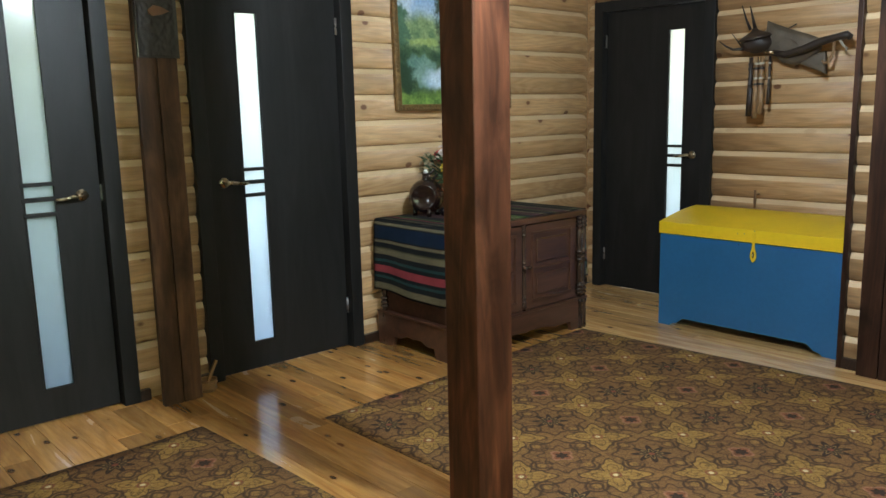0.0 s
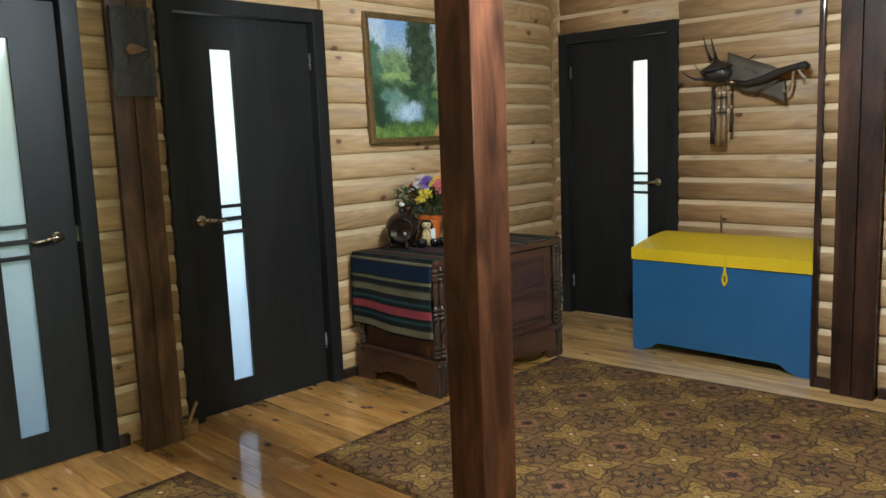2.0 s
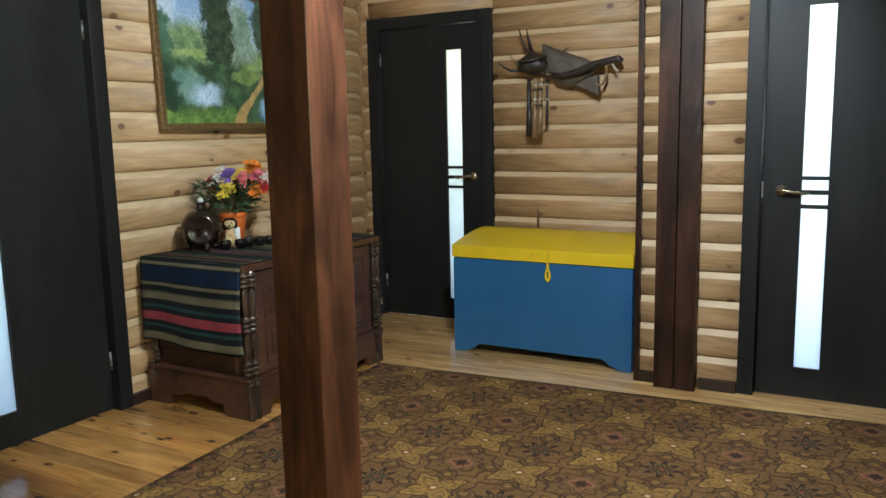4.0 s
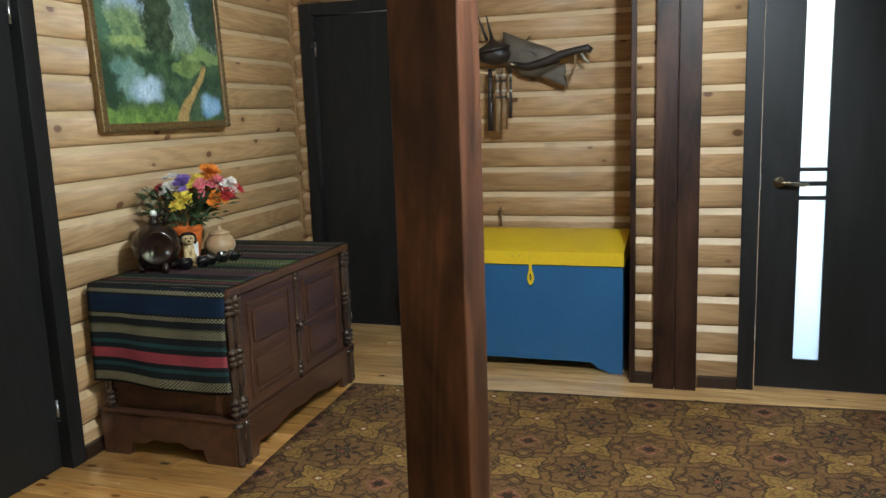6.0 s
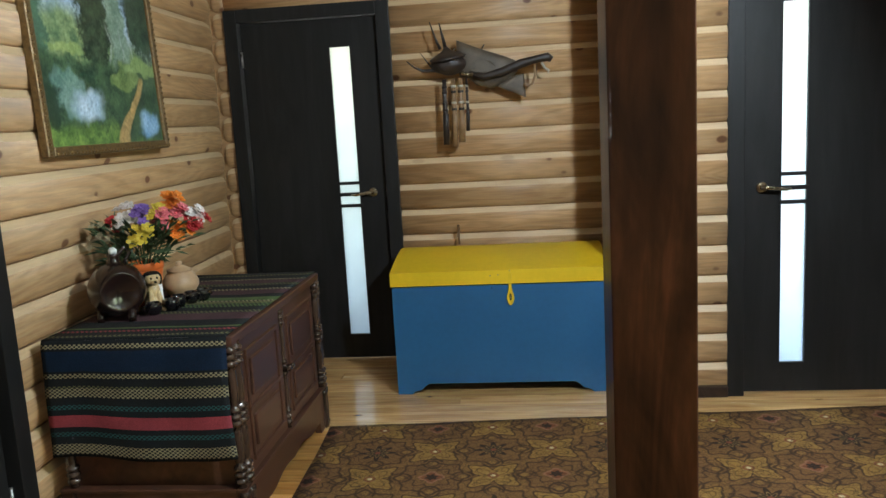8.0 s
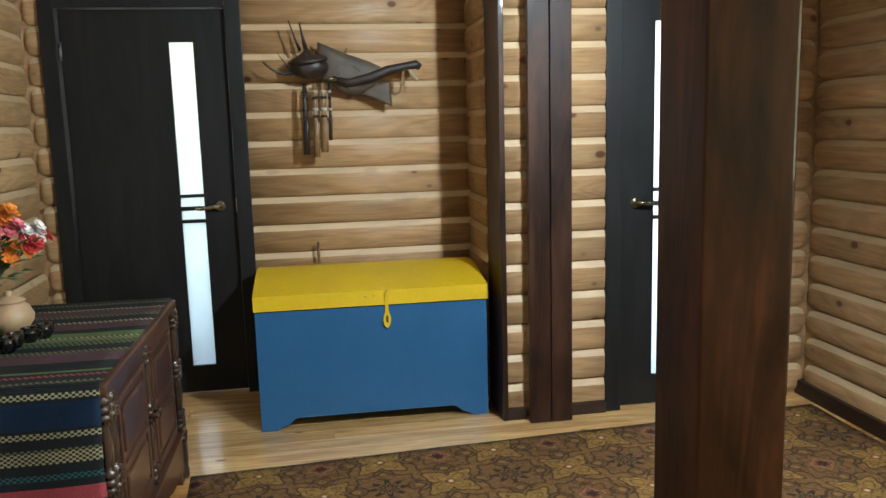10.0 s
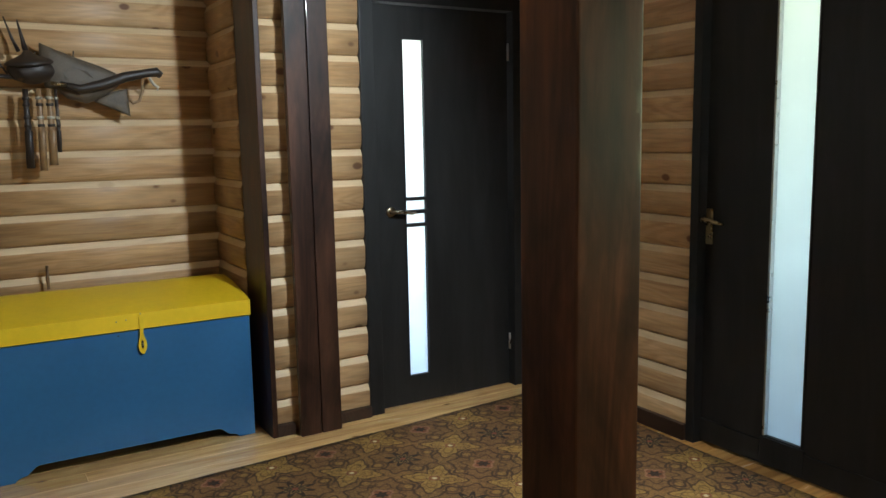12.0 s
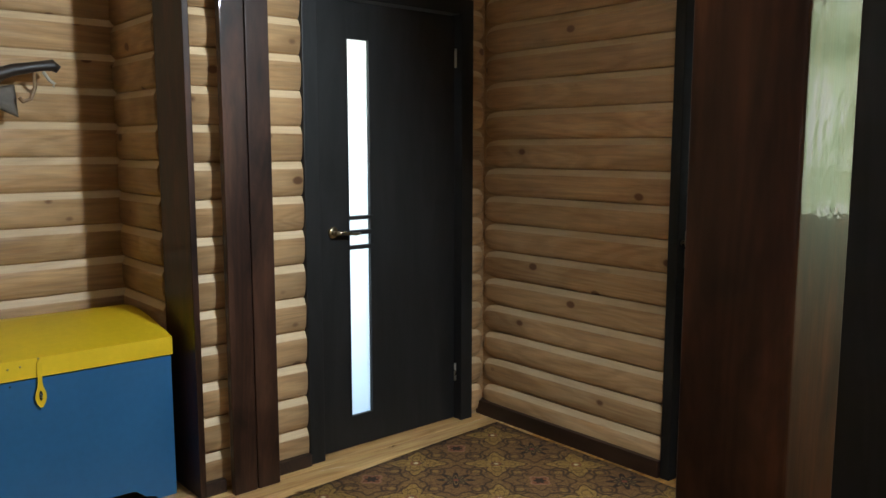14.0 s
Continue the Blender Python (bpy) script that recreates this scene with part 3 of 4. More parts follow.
    worn = Val(nt, noise_tex(nt, tc.outputs["Object"], 26, 2)).below(0.56, 0.07)
    col = mix(nt, ring(ov, 0.150, 0.026) * worn, col, darkb)
    col = mix(nt, ring(ov, 0.070, 0.020) * worn * 0.8, col, darkb)
    col = mix(nt, ov.below(0.035, 0.015) * 0.6, col, gold)
    # small curled leaves everywhere
    vo = nt.nodes.new("ShaderNodeTexVoronoi")
    vo.inputs["Scale"].default_value = 34.0
    nt.links.new(vm.outputs[0], vo.inputs["Vector"])
    leaf = Val(nt, vo.outputs["Distance"])
    col = mix(nt, ring(leaf, 0.33, 0.05, 0.04) * (worn * -0.6 + 0.85), col, darkb)
    col = mix(nt, leaf.below(0.10, 0.05) * 0.5, col, red)
    # dark eight-petalled star
    pet = (t1 * 8).op("COSINE") * 0.09 + 0.235
    col = mix(nt, r1.below(pet, 0.015) * star, col, black)
    col = mix(nt, ring(r1, (t1 * 8).op("COSINE") * 0.05 + 0.125, 0.016) * star * 0.6, col, pale)
    col = mix(nt, r1.below(0.05, 0.012) * star, col, red)
    # red rosette with a dark heart
    sq = (t1 * 4).op("COSINE") * -0.03 + 0.165
    col = mix(nt, r1.below(sq, 0.015) * rosette * 0.7, col, red)
    col = mix(nt, ring(r1, sq, 0.018) * rosette, col, (0.26, 0.12, 0.07))
    col = mix(nt, r1.below((t1 * 6).op("COSINE") * 0.02 + 0.095, 0.012) * rosette, col, black)
    col = mix(nt, ring(r1, (t1 * 8).op("COSINE") * 0.05 + 0.33, 0.016) * rosette, col, darkb)
    # fine tendrils over the whole field
    wv = nt.nodes.new("ShaderNodeTexVoronoi")
    wv.feature = "DISTANCE_TO_EDGE"
    wv.inputs["Scale"].default_value = 30.0
    nt.links.new(vm.outputs[0], wv.inputs["Vector"])
    col = mix(nt, Val(nt, wv.outputs["Distance"]).below(0.05, 0.03) * 0.45, col, darkb)
    pile = noise_tex(nt, tc.outputs["Object"], 420, 2)
    wear = noise_tex(nt, tc.outputs["Object"], 1.8, 4)
    col = mix(nt, 0.5, col, ramp(nt, pile, [(0.3, (0.25, 0.25, 0.25)), (0.7, (0.75, 0.75, 0.75))]), "OVERLAY")
    col = mix(nt, 0.5, col, ramp(nt, wear, [(0.3, (0.38, 0.38, 0.38)), (0.7, (0.6, 0.6, 0.6))]), "OVERLAY")
    nt.links.new(col, b.inputs["Base Color"])
    bump(nt, b, pile, 0.5, 0.003)
    return m


RUG = rug_material((3.281, 2.972))


def rug(label, corners):
    """A flat woven rug, its four corners counter-clockwise; edges slightly uneven."""
    bm = bmesh.new()
    n = 40
    c = [Vector((*p, 0)) for p in corners]
    grid = []
    for j in range(n + 1):
        row = []
        for i in range(n + 1):
            a, b = i / n, j / n
            p = c[0].lerp(c[1], a).lerp(c[3].lerp(c[2], a), b)
            edge = min(a, 1 - a, b, 1 - b)
            p = p + Vector((noise.noise(p * 1.9), noise.noise(p * 1.7 + Vector((5, 3, 1))), 0)) * 0.012
            p.z = (0.0025 if edge == 0 else 0.0075) + 0.0012 * noise.noise(p * 5)
            row.append(bm.verts.new(p))
        grid.append(row)
    for j in range(n):
        for i in range(n):
            bm.faces.new((grid[j][i], grid[j][i + 1], grid[j + 1][i + 1], grid[j + 1][i])).smooth = True
    res = bmesh.ops.extrude_face_region(bm, geom=bm.faces[:])
    for v in [g for g in res["geom"] if isinstance(g, bmesh.types.BMVert)]:
        v.co.z = 0.0004
    return solid("rug", bm, RUG, label, "rug")


rug("large brown and gold patterned rug on pine boards", [(2.16, 0.36), (4.30, 0.36), (4.105, 3.29), (2.135, 3.20)])
rug("brown and gold patterned rug on pine boards", [(-0.9, 0.0), (1.86, 0.0), (1.697, 3.505), (-0.9, 3.40)])

# ---- the ceiling lamp ----
cl = thing("ceiling_lamp", pose(LAMP[0], LAMP[1], CEIL), "small white ceiling spot lamp, lit and tilted", "lamp")
part("lamp_base", lathe(bmesh.new(), [(0.001, -0.025), (0.052, -0.025), (0.058, -0.012), (0.058, -0.001), (0.001, -0.001)]), PLASTER, cl)
part("lamp_arm", tube(bmesh.new(), [(0, 0, -0.02), (0, -0.03, -0.06), (-0.01, -0.09, -0.10)], 0.009), STEEL, cl)
shade = bmesh.new()
lathe(shade, [(0.030, -0.10), (0.048, -0.085), (0.062, -0.055), (0.060, -0.055), (0.045, -0.080), (0.02, -0.092)], Matrix.Translation((0, 0, LAMP[2] - CEIL)) @ AIM.to_track_quat("Z", "Y").to_matrix().to_4x4(), 28)
part("shade", shade, STEEL, cl, "round metal lamp shade")


# ---- carved wooden chest with its striped runner ----
def carved_chest(m):
    """Local x runs along the front, y to the wall; the body is 1.13 long, 0.68 deep, 0.745 high."""
    L, D, HT = 1.11, 0.68, 0.742
    t = thing("carved_chest", m, "dark reddish-brown carved wooden chest standing against the log wall", "chest")
    part("body", boxed(0.035, L - 0.035, 0.035, D - 0.01, 0.06, HT - 0.035, 0.004), CARVED, t)

    def apron(w):
        pts = [(0, 0.19), (0, 0.0), (0.13, 0.0), (0.145, 0.045)]
        for k in range(9):
            a = k / 8
            x = 0.145 + (w / 2 - 0.145) * a
            pts.append((x, 0.05 + 0.028 * math.sin(a * math.pi * 0.5) + 0.008 * math.cos(a * 9)))
        right = [(w - x, z) for x, z in reversed(pts)]
        return pts + right[1:]
    part("plinth_front", prism(bmesh.new(), apron(L), pose(0, 0.0, 0), 0.03), CARVED, t, "shaped plinth with cut-out foot")
    part("plinth_side", prism(bmesh.new(), apron(D - 0.033), pose(0.0, D, 0, 0, 0, -90), 0.03), CARVED, t, "shaped plinth with cut-out foot")
    part("plinth_side", prism(bmesh.new(), apron(D - 0.033), pose(L - 0.03, D, 0, 0, 0, -90), 0.03), CARVED, t)
    for b in ((-0.008, L + 0.008, -0.008, 0.03, 0.188, 0.202), (-0.008, 0.03, 0.03, D, 0.188, 0.202), (L - 0.03, L + 0.008, 0.03, D, 0.188, 0.202)):
        part("moulding", boxed(*b, 0.005, 3), CARVED, t, "rounded moulding")
    # turned colonnettes in pairs at the corners
    col, beads = [(0.012, 0.0)], ((0.012, 3), (0.222, 3), (0.432, 3))
    for g, (z0, cnt) in enumerate(beads):
        for k in range(cnt):
            z = z0 + 0.024 * k
            col += [(0.0085, z), (0.0155, z + 0.005), (0.0175, z + 0.012), (0.0155, z + 0.019), (0.0085, z + 0.024)]
        if g < 2:
            col += [(0.0115, z0 + 0.085), (0.0135, z0 + 0.14), (0.0115, z0 + 0.195)]
    col += [(0.012, 0.515)]
    for x, y in ((0.012, 0.014), (0.052, 0.008), (L - 0.012, 0.014), (L - 0.052, 0.008), (0.018, D - 0.045), (L - 0.018, D - 0.045)):
        part("colonnette", lathe(bmesh.new(), [(r * 1.45, z) for r, z in col], pose(x, y, 0.202), 12), TURNED, t, "dark turned colonnette with rings")
        part("corner_base", lathe(bmesh.new(), [(0.017, 0.0), (0.02, 0.02), (0.016, 0.03), (0.018, 0.1), (0.016, 0.15), (0.02, 0.165), (0.02, 0.187)], pose(x, y - 0.006, 0.0), 12), TURNED, t)
    # two framed doors on the front with raised fields
    for x0 in (0.085, 0.57):
        w = 0.455
        dr = part("chest_door", boxed(x0, x0 + w, 0.012, 0.034, 0.205, 0.70, 0.004), CARVED, t)
        for a in ((0.05, w - 0.05, 0.245, 0.262), (0.05, w - 0.05, 0.43, 0.447), (0.05, w - 0.05, 0.64, 0.657)):
            part("bead", boxed(x0 + a[0], x0 + a[1], 0.002, 0.013, a[2], a[3], 0.004), CARVED, dr)
        for xa in (0.05, w - 0.065):
            part("bead", boxed(x0 + xa, x0 + xa + 0.015, 0.003, 0.013, 0.262, 0.64, 0.004), CARVED, dr)
        part("panel_field", boxed(x0 + 0.09, x0 + w - 0.09, 0.001, 0.013, 0.475, 0.615, 0.009, 3), CARVED, dr, "carved raised field")
        part("panel_field", boxed(x0 + 0.09, x0 + w - 0.09, 0.001, 0.013, 0.285, 0.405, 0.009, 3), CARVED, dr, "carved raised field")
    part("centre_colonnette", lathe(bmesh.new(), [(r * 0.9, z) for r, z in col], pose(0.555, 0.012, 0.202), 12), TURNED, t)
    for x in (0.535, 0.575):
        part("knob", lathe(bmesh.new(), [(0.006, 0), (0.006, 0.012), (0.012, 0.018), (0.013, 0.026), (0.006, 0.032)], pose(x, 0.004, 0.46, 90), 12), TURNED, t)
    part("lid", boxed(-0.004, L + 0.004, -0.004, D, HT - 0.035, HT, 0.008, 3), CARVED, t)
    return t


CHEST = (3.052, 3.312)
carved_chest(pose(CHEST[0], CHEST[1], 0))


def stripes(name, stops):
    """Woven wool: stripes along the running length u of the cloth, from (end, colour, dotted)."""
    m, nt, b = material(name, 0.95, 0, 0, 0.15)
    uv = nt.nodes.new("ShaderNodeUVMap")
    uv.uv_map = "run"
    sep = nt.nodes.new("ShaderNodeSeparateXYZ")
    nt.links.new(uv.outputs[0], sep.inputs[0])
    u, v = Val(nt, sep.outputs[0]), Val(nt, sep.outputs[1])
    rc = ramp(nt, u.s, [(p, c) for p, c, d in stops], "CONSTANT")
    rd = ramp(nt, u.s, [(p, (d, d, d)) for p, c, d in stops], "CONSTANT")
    dots = (v * 360.0).op("SINE") * ((u * 215.0).op("SINE"))
    spot = dots.op("GREATER_THAN", 0.02)
    sepd = nt.nodes.new("ShaderNodeSeparateColor")
    nt.links.new(rd, sepd.inputs[0])
    col = mix(nt, spot * Val(nt, sepd.outputs[0]), rc, (0.012, 0.013, 0.014))
    tc = nt.nodes.new("ShaderNodeTexCoord")
    fuzz = noise_tex(nt, tc.outputs["Object"], 260, 3)
    col = mix(nt, 0.55, col, ramp(nt, fuzz, [(0.25, (0.25, 0.25, 0.25)), (0.75, (0.75, 0.75, 0.75))]), "OVERLAY")
    tint = noise_tex(nt, tc.outputs["Object"], 7, 3)
    col = mix(nt, 0.4, col, ramp(nt, tint, [(0.3, (0.25, 0.25, 0.25)), (0.7, (0.70, 0.70, 0.70))]), "OVERLAY")
    nt.links.new(col, b.inputs["Base Color"])
    bump(nt, b, fuzz, 0.5, 0.002)
    return m


K, BE, NV, TE, RD, OL, GR, PU = (0.011, 0.012, 0.013), (0.235, 0.200, 0.115), (0.007, 0.016, 0.035), (0.018, 0.070, 0.068), (0.235, 0.040, 0.048), (0.095, 0.092, 0.042), (0.070, 0.105, 0.038), (0.060, 0.030, 0.034)
DRAPE = stripes("drape_stripes", [(0.0, K, 0), (0.03, BE, 1), (0.065, K, 0), (0.085, NV, 0), (0.255, K, 0), (0.275, BE, 1), (0.315, K, 0), (0.38, OL, 1), (0.40, BE, 1), (0.48, K, 0), (0.545, TE, 1), (0.585, K, 0), (0.635, RD, 0), (0.735, K, 0), (0.78, TE, 1), (0.82, K, 0), (0.885, BE, 1), (0.975, K, 0)])
TOPCLOTH = stripes("runner_stripes", [(0.0, K, 0), (0.02, OL, 1), (0.04, K, 0), (0.075, RD, 1), (0.095, K, 0), (0.115, GR, 0), (0.13, K, 0), (0.21, PU, 0), (0.30, OL, 1), (0.33, K, 0), (0.38, GR, 1), (0.43, OL, 0), (0.46, BE, 1), (0.48, GR, 0), (0.53, K, 0), (0.58, PU, 0), (0.66, BE, 1), (0.68, K, 0), (0.74, OL, 1), (0.78, PU, 0), (0.85, BE, 1), (0.87, K, 0), (0.93, OL, 1), (0.96, K, 0)])


def cloth(point, nu, nv, span, thick):
    """A sheet from a function of (u, v) in 0..1, thickened along its normal, with its run in the UV map."""
    bm = bmesh.new()
    uvl = bm.loops.layers.uv.new("run")
    g = [[bm.verts.new(point(i / nu, j / nv)) for i in range(nu + 1)] for j in range(nv + 1)]
    for j in range(nv):
        for i in range(nu):
            ids = ((i, j), (i + 1, j), (i + 1, j + 1), (i, j + 1))
            f = bm.faces.new([g[b][a] for a, b in ids])
            f.smooth = True
            for lp, (a, b) in zip(f.loops, ids):
                lp[uvl].uv = (a / nu, b / nv * span)
    me = bpy.data.meshes.new("cloth")
    bm.to_mesh(me)
    bm.free()
    return me


runner = thing("table_runner", pose(CHEST[0], CHEST[1], 0.742), "striped black, blue and red wool runner over the carved chest", "runner")


def cloth_part(name, me, mat, label=""):
    me.materials.append(mat)
    ob = new(name, me)
    ob.parent = runner
    so = ob.modifiers.new("thickness", "SOLIDIFY")
    so.thickness, so.offset = 0.003, 1
    return tagged(ob, label) if label else ob


def top_at(u, v):
    y = 0.012 + 0.66 * v
    return (-0.006 + 1.122 * u, y, 0.004 + 0.0025 * noise.noise(Vector((u * 9, v * 5, 0))))


def drape_at(sgn):
    def f(u, v):
        z = 0.004 - 0.425 * u - 0.012 * u * math.sin(v * 5.2)
        out = 0.011 + 0.006 * u * (1 + math.sin(v * 13.0 + 0.6)) + 0.004 * noise.noise(Vector((v * 7, u * 3, 2)))
        x = -0.006 - out * min(1, u * 14) if sgn < 0 else 1.116 + out * min(1, u * 14)
        y = 0.012 + 0.66 * v + (0.010 * u * math.sin(u * 4) if v < 0.5 else 0)
        return (x, y, z)
    return f


cloth_part("runner_top", cloth(top_at, 40, 12, 0.66, 0.003), TOPCLOTH)
cloth_part("runner_drape", cloth(drape_at(-1), 24, 30, 0.66, 0.003), DRAPE, "drape with navy, beige and red stripes")
cloth_part("runner_drape", cloth(drape_at(1), 24, 30, 0.66, 0.003), DRAPE)


# ---- blue and yellow chest ----
def blue_chest(m):
    """Local x along the front (seen from the front, to the right), y to the wall."""
    W, D = 1.095, 0.56
    t = thing("painted_chest", m, "wooden trunk painted blue with a yellow domed lid", "chest")
    part("body", boxed(0.012, W - 0.012, 0.02, D, 0.055, 0.578, 0.003), BLUE, t)
    foot = [(0, 0.575), (0, 0.0), (0.075, 0.0), (0.088, 0.012), (0.105, 0.018), (0.125, 0.022), (0.14, 0.036), (0.16, 0.052), (0.175, 0.056)]
    outline = foot + [(W - x, z) for x, z in reversed(foot)]
    part("front_board", prism(bmesh.new(), outline, pose(0, 0, 0), 0.02), BLUE, t, "blue front board with bracket feet")
    side = [(0, 0.576), (0, 0), (0.08, 0), (0.1, 0.02), (0.13, 0.05), (D - 0.15, 0.05), (D - 0.12, 0.02), (D - 0.1, 0), (D - 0.021, 0), (D - 0.021, 0.576)]
    for x in (-0.0005, W - 0.0125):
        part("side_board", prism(bmesh.new(), [(a, z) for a, z in side], pose(x + 0.013, 0.021, 0, 0, 0, 90), 0.013), BLUE, t)
    # lid: straight front edge, then a low dome
    n = 12
    arc = [(-0.006, 0.581), (-0.006, 0.652)]
    for k in range(1, n + 1):
        a = k / n
        arc.append((-0.006 + (D + 0.01) * a, 0.652 + 0.062 * math.sin(min(1.0, a * 1.25) * math.pi / 2) - 0.018 * max(0, a - 0.75) * 4))
    arc.append((D + 0.004, 0.581))
    lid = prism(bmesh.new(), [(y, z) for y, z in arc], pose(W + 0.006, 0, 0, 0, 0, 90), W + 0.012)
    part("lid", lid, YELLOW, t, "yellow domed lid")
    # hasp with a slot, hanging over the front
    hx = 0.612
    ring = [(0.000, 0.64), (0.008, 0.638), (0.009, 0.60), (0.007, 0.565), (0.010, 0.545), (0.017, 0.525), (0.019, 0.505), (0.014, 0.485), (0.004, 0.470)]
    out = [(hx + x, z) for x, z in ring] + [(hx - x, z) for x, z in reversed(ring)]
    part("hasp", prism(bmesh.new(), out, pose(0, -0.013, 0), 0.004), YELLOW, t, "yellow painted hasp")
    slot = [(hx + 0.006 * math.sin(a), 0.513 + 0.019 * math.cos(a)) for a in [2 * math.pi * k / 14 for k in range(14)]]
    part("hasp_slot", prism(bmesh.new(), slot, pose(0, -0.0138, 0), 0.002), BLACK, t)
    part("staple", tube(bmesh.new(), [(hx, -0.001, 0.52), (hx, -0.02, 0.516), (hx, -0.022, 0.51), (hx, -0.001, 0.505)], 0.003, 6), STEEL, t)
    for dx, z in ((-0.095, 0.560), (-0.10, 0.625), (-0.06, 0.628), (0.0, 0.648)):
        part("nail_head", lathe(bmesh.new(), [(0.004, 0), (0.0035, 0.002), (0.001, 0.003)], pose(hx + dx, -0.006 if z > 0.58 else 0, z, 90), 8), BLACK if z < 0.58 else BRASS, t)
    return t


blue_chest(pose(4.545, 3.030, 0, 0, 0, -90))


# ---- things on the walls ----
GILT = plain("worn_gilt", (0.16, 0.095, 0.035), 0.45, 0.35, 0.5, 60.0)


def smooth(a, b, x):
    t = max(0.0, min(1.0, (x - a) / (b - a)))
    return t * t * (3 - 2 * t)


def blend(a, b, t):
    return tuple(p + (q - p) * t for p, q in zip(a, b))


def landscape(u, v):
    """The painted scene: sky, birches, a dark pond and a footpath, in soft dabs. u right, v up, 0..1."""
    def n(f, o=0.0):
        return noise.fractal(Vector((u * f * 1.25 + o, v * f - o, o * 0.7)), 1.0, 2.0, 4)
    dab = noise.noise(Vector((u * 60, v * 48, 3))) * 0.5 + noise.noise(Vector((u * 120, v * 95, 9))) * 0.35
    wu, wv = u + 0.035 * n(7, 1.3), v + 0.035 * n(8, 5.1)

    def lump(cu, cv, ru, rv, soft=0.34):
        k = math.hypot((wu - cu) / ru, (wv - cv) / rv) + 0.24 * n(11, cu * 7) + 0.22 * dab
        return smooth(1.0 + soft * 0.5, 1.0 - soft * 0.5, k)

    def shade(lo, hi, f, o, mid=0.5):
        return blend(lo, hi, max(0.0, min(1.0, mid + 0.55 * n(f, o) + 0.4 * dab)))
    c = blend((0.30, 0.38, 0.45), (0.17, 0.28, 0.45), smooth(0.6, 1.0, wv))
    c = blend(c, (0.46, 0.50, 0.52), 0.6 * smooth(-0.1, 0.4, n(3, 3.1)))
    # light woods far off, then the tall dark trees
    c = blend(c, shade((0.06, 0.12, 0.06), (0.20, 0.26, 0.12), 12, 4.0), smooth(0.05, -0.05, wv - 0.75 + 0.28 * abs(u - 0.2)))
    c = blend(c, shade((0.10, 0.17, 0.12), (0.26, 0.32, 0.26), 10, 8.0), lump(0.67, 0.66, 0.09, 0.30))
    c = blend(c, shade((0.03, 0.075, 0.05), (0.07, 0.14, 0.085), 12, 2.0), lump(0.0, 0.62, 0.10, 0.24))
    c = blend(c, shade((0.008, 0.020, 0.013), (0.055, 0.085, 0.045), 14, 6.0, 0.4), lump(0.47, 0.78, 0.135, 0.40))
    c = blend(c, shade((0.010, 0.024, 0.018), (0.06, 0.10, 0.06), 14, 7.0, 0.4), lump(0.92, 0.86, 0.15, 0.36))
    for cx in (0.585, 0.70, 0.79):
        c = blend(c, (0.30, 0.33, 0.31), 0.55 * smooth(0.010, 0.003, abs(wu - cx)) * smooth(0.44, 0.5, v) * smooth(0.74, 0.62, v))
    # banks and dark water
    c = blend(c, shade((0.012, 0.035, 0.020), (0.06, 0.11, 0.05), 9, 7.0, 0.42), smooth(0.03, -0.03, wv - 0.475))
    c = blend(c, shade((0.15, 0.21, 0.07), (0.25, 0.31, 0.12), 10, 1.0), lump(0.21, 0.525, 0.15, 0.035))
    c = blend(c, shade((0.13, 0.20, 0.07), (0.22, 0.29, 0.11), 10, 3.0), lump(0.90, 0.46, 0.22, 0.05))
    c = blend(c, shade((0.08, 0.13, 0.04), (0.17, 0.23, 0.08), 10, 5.0), lump(0.68, 0.38, 0.15, 0.055))
    c = blend(c, shade((0.06, 0.14, 0.12), (0.18, 0.28, 0.24), 8, 5.5), 0.8 * lump(0.20, 0.29, 0.12, 0.13))
    c = blend(c, shade((0.22, 0.33, 0.42), (0.40, 0.48, 0.55), 8, 2.5, 0.6), lump(0.34, 0.22, 0.115, 0.085, 0.8))
    c = blend(c, shade((0.09, 0.22, 0.40), (0.28, 0.42, 0.55), 8, 8.5), lump(0.87, 0.11, 0.10, 0.075, 0.7))
    # bushes in front, the dark left edge and the footpath
    c = blend(c, shade((0.03, 0.075, 0.018), (0.15, 0.24, 0.055), 14, 2.2), smooth(0.04, -0.04, wv - 0.115 + 0.05 * n(4, 9.0) + 0.12 * smooth(0.5, 0.7, u)))
    c = blend(c, (0.012, 0.032, 0.018), 0.9 * lump(0.04, 0.22, 0.085, 0.12))
    mid = 0.60 + 0.235 * smooth(0.0, 0.40, v) + 0.008 * n(9, 1.0)
    wide = 0.050 - 0.085 * v
    c = blend(c, shade((0.22, 0.14, 0.05), (0.40, 0.26, 0.10), 18, 4.4), smooth(wide + 0.012, wide - 0.008, abs(u - mid)) * smooth(0.41, 0.38, v))
    return tuple(q * (1.38 + 0.62 * dab) for q in c)


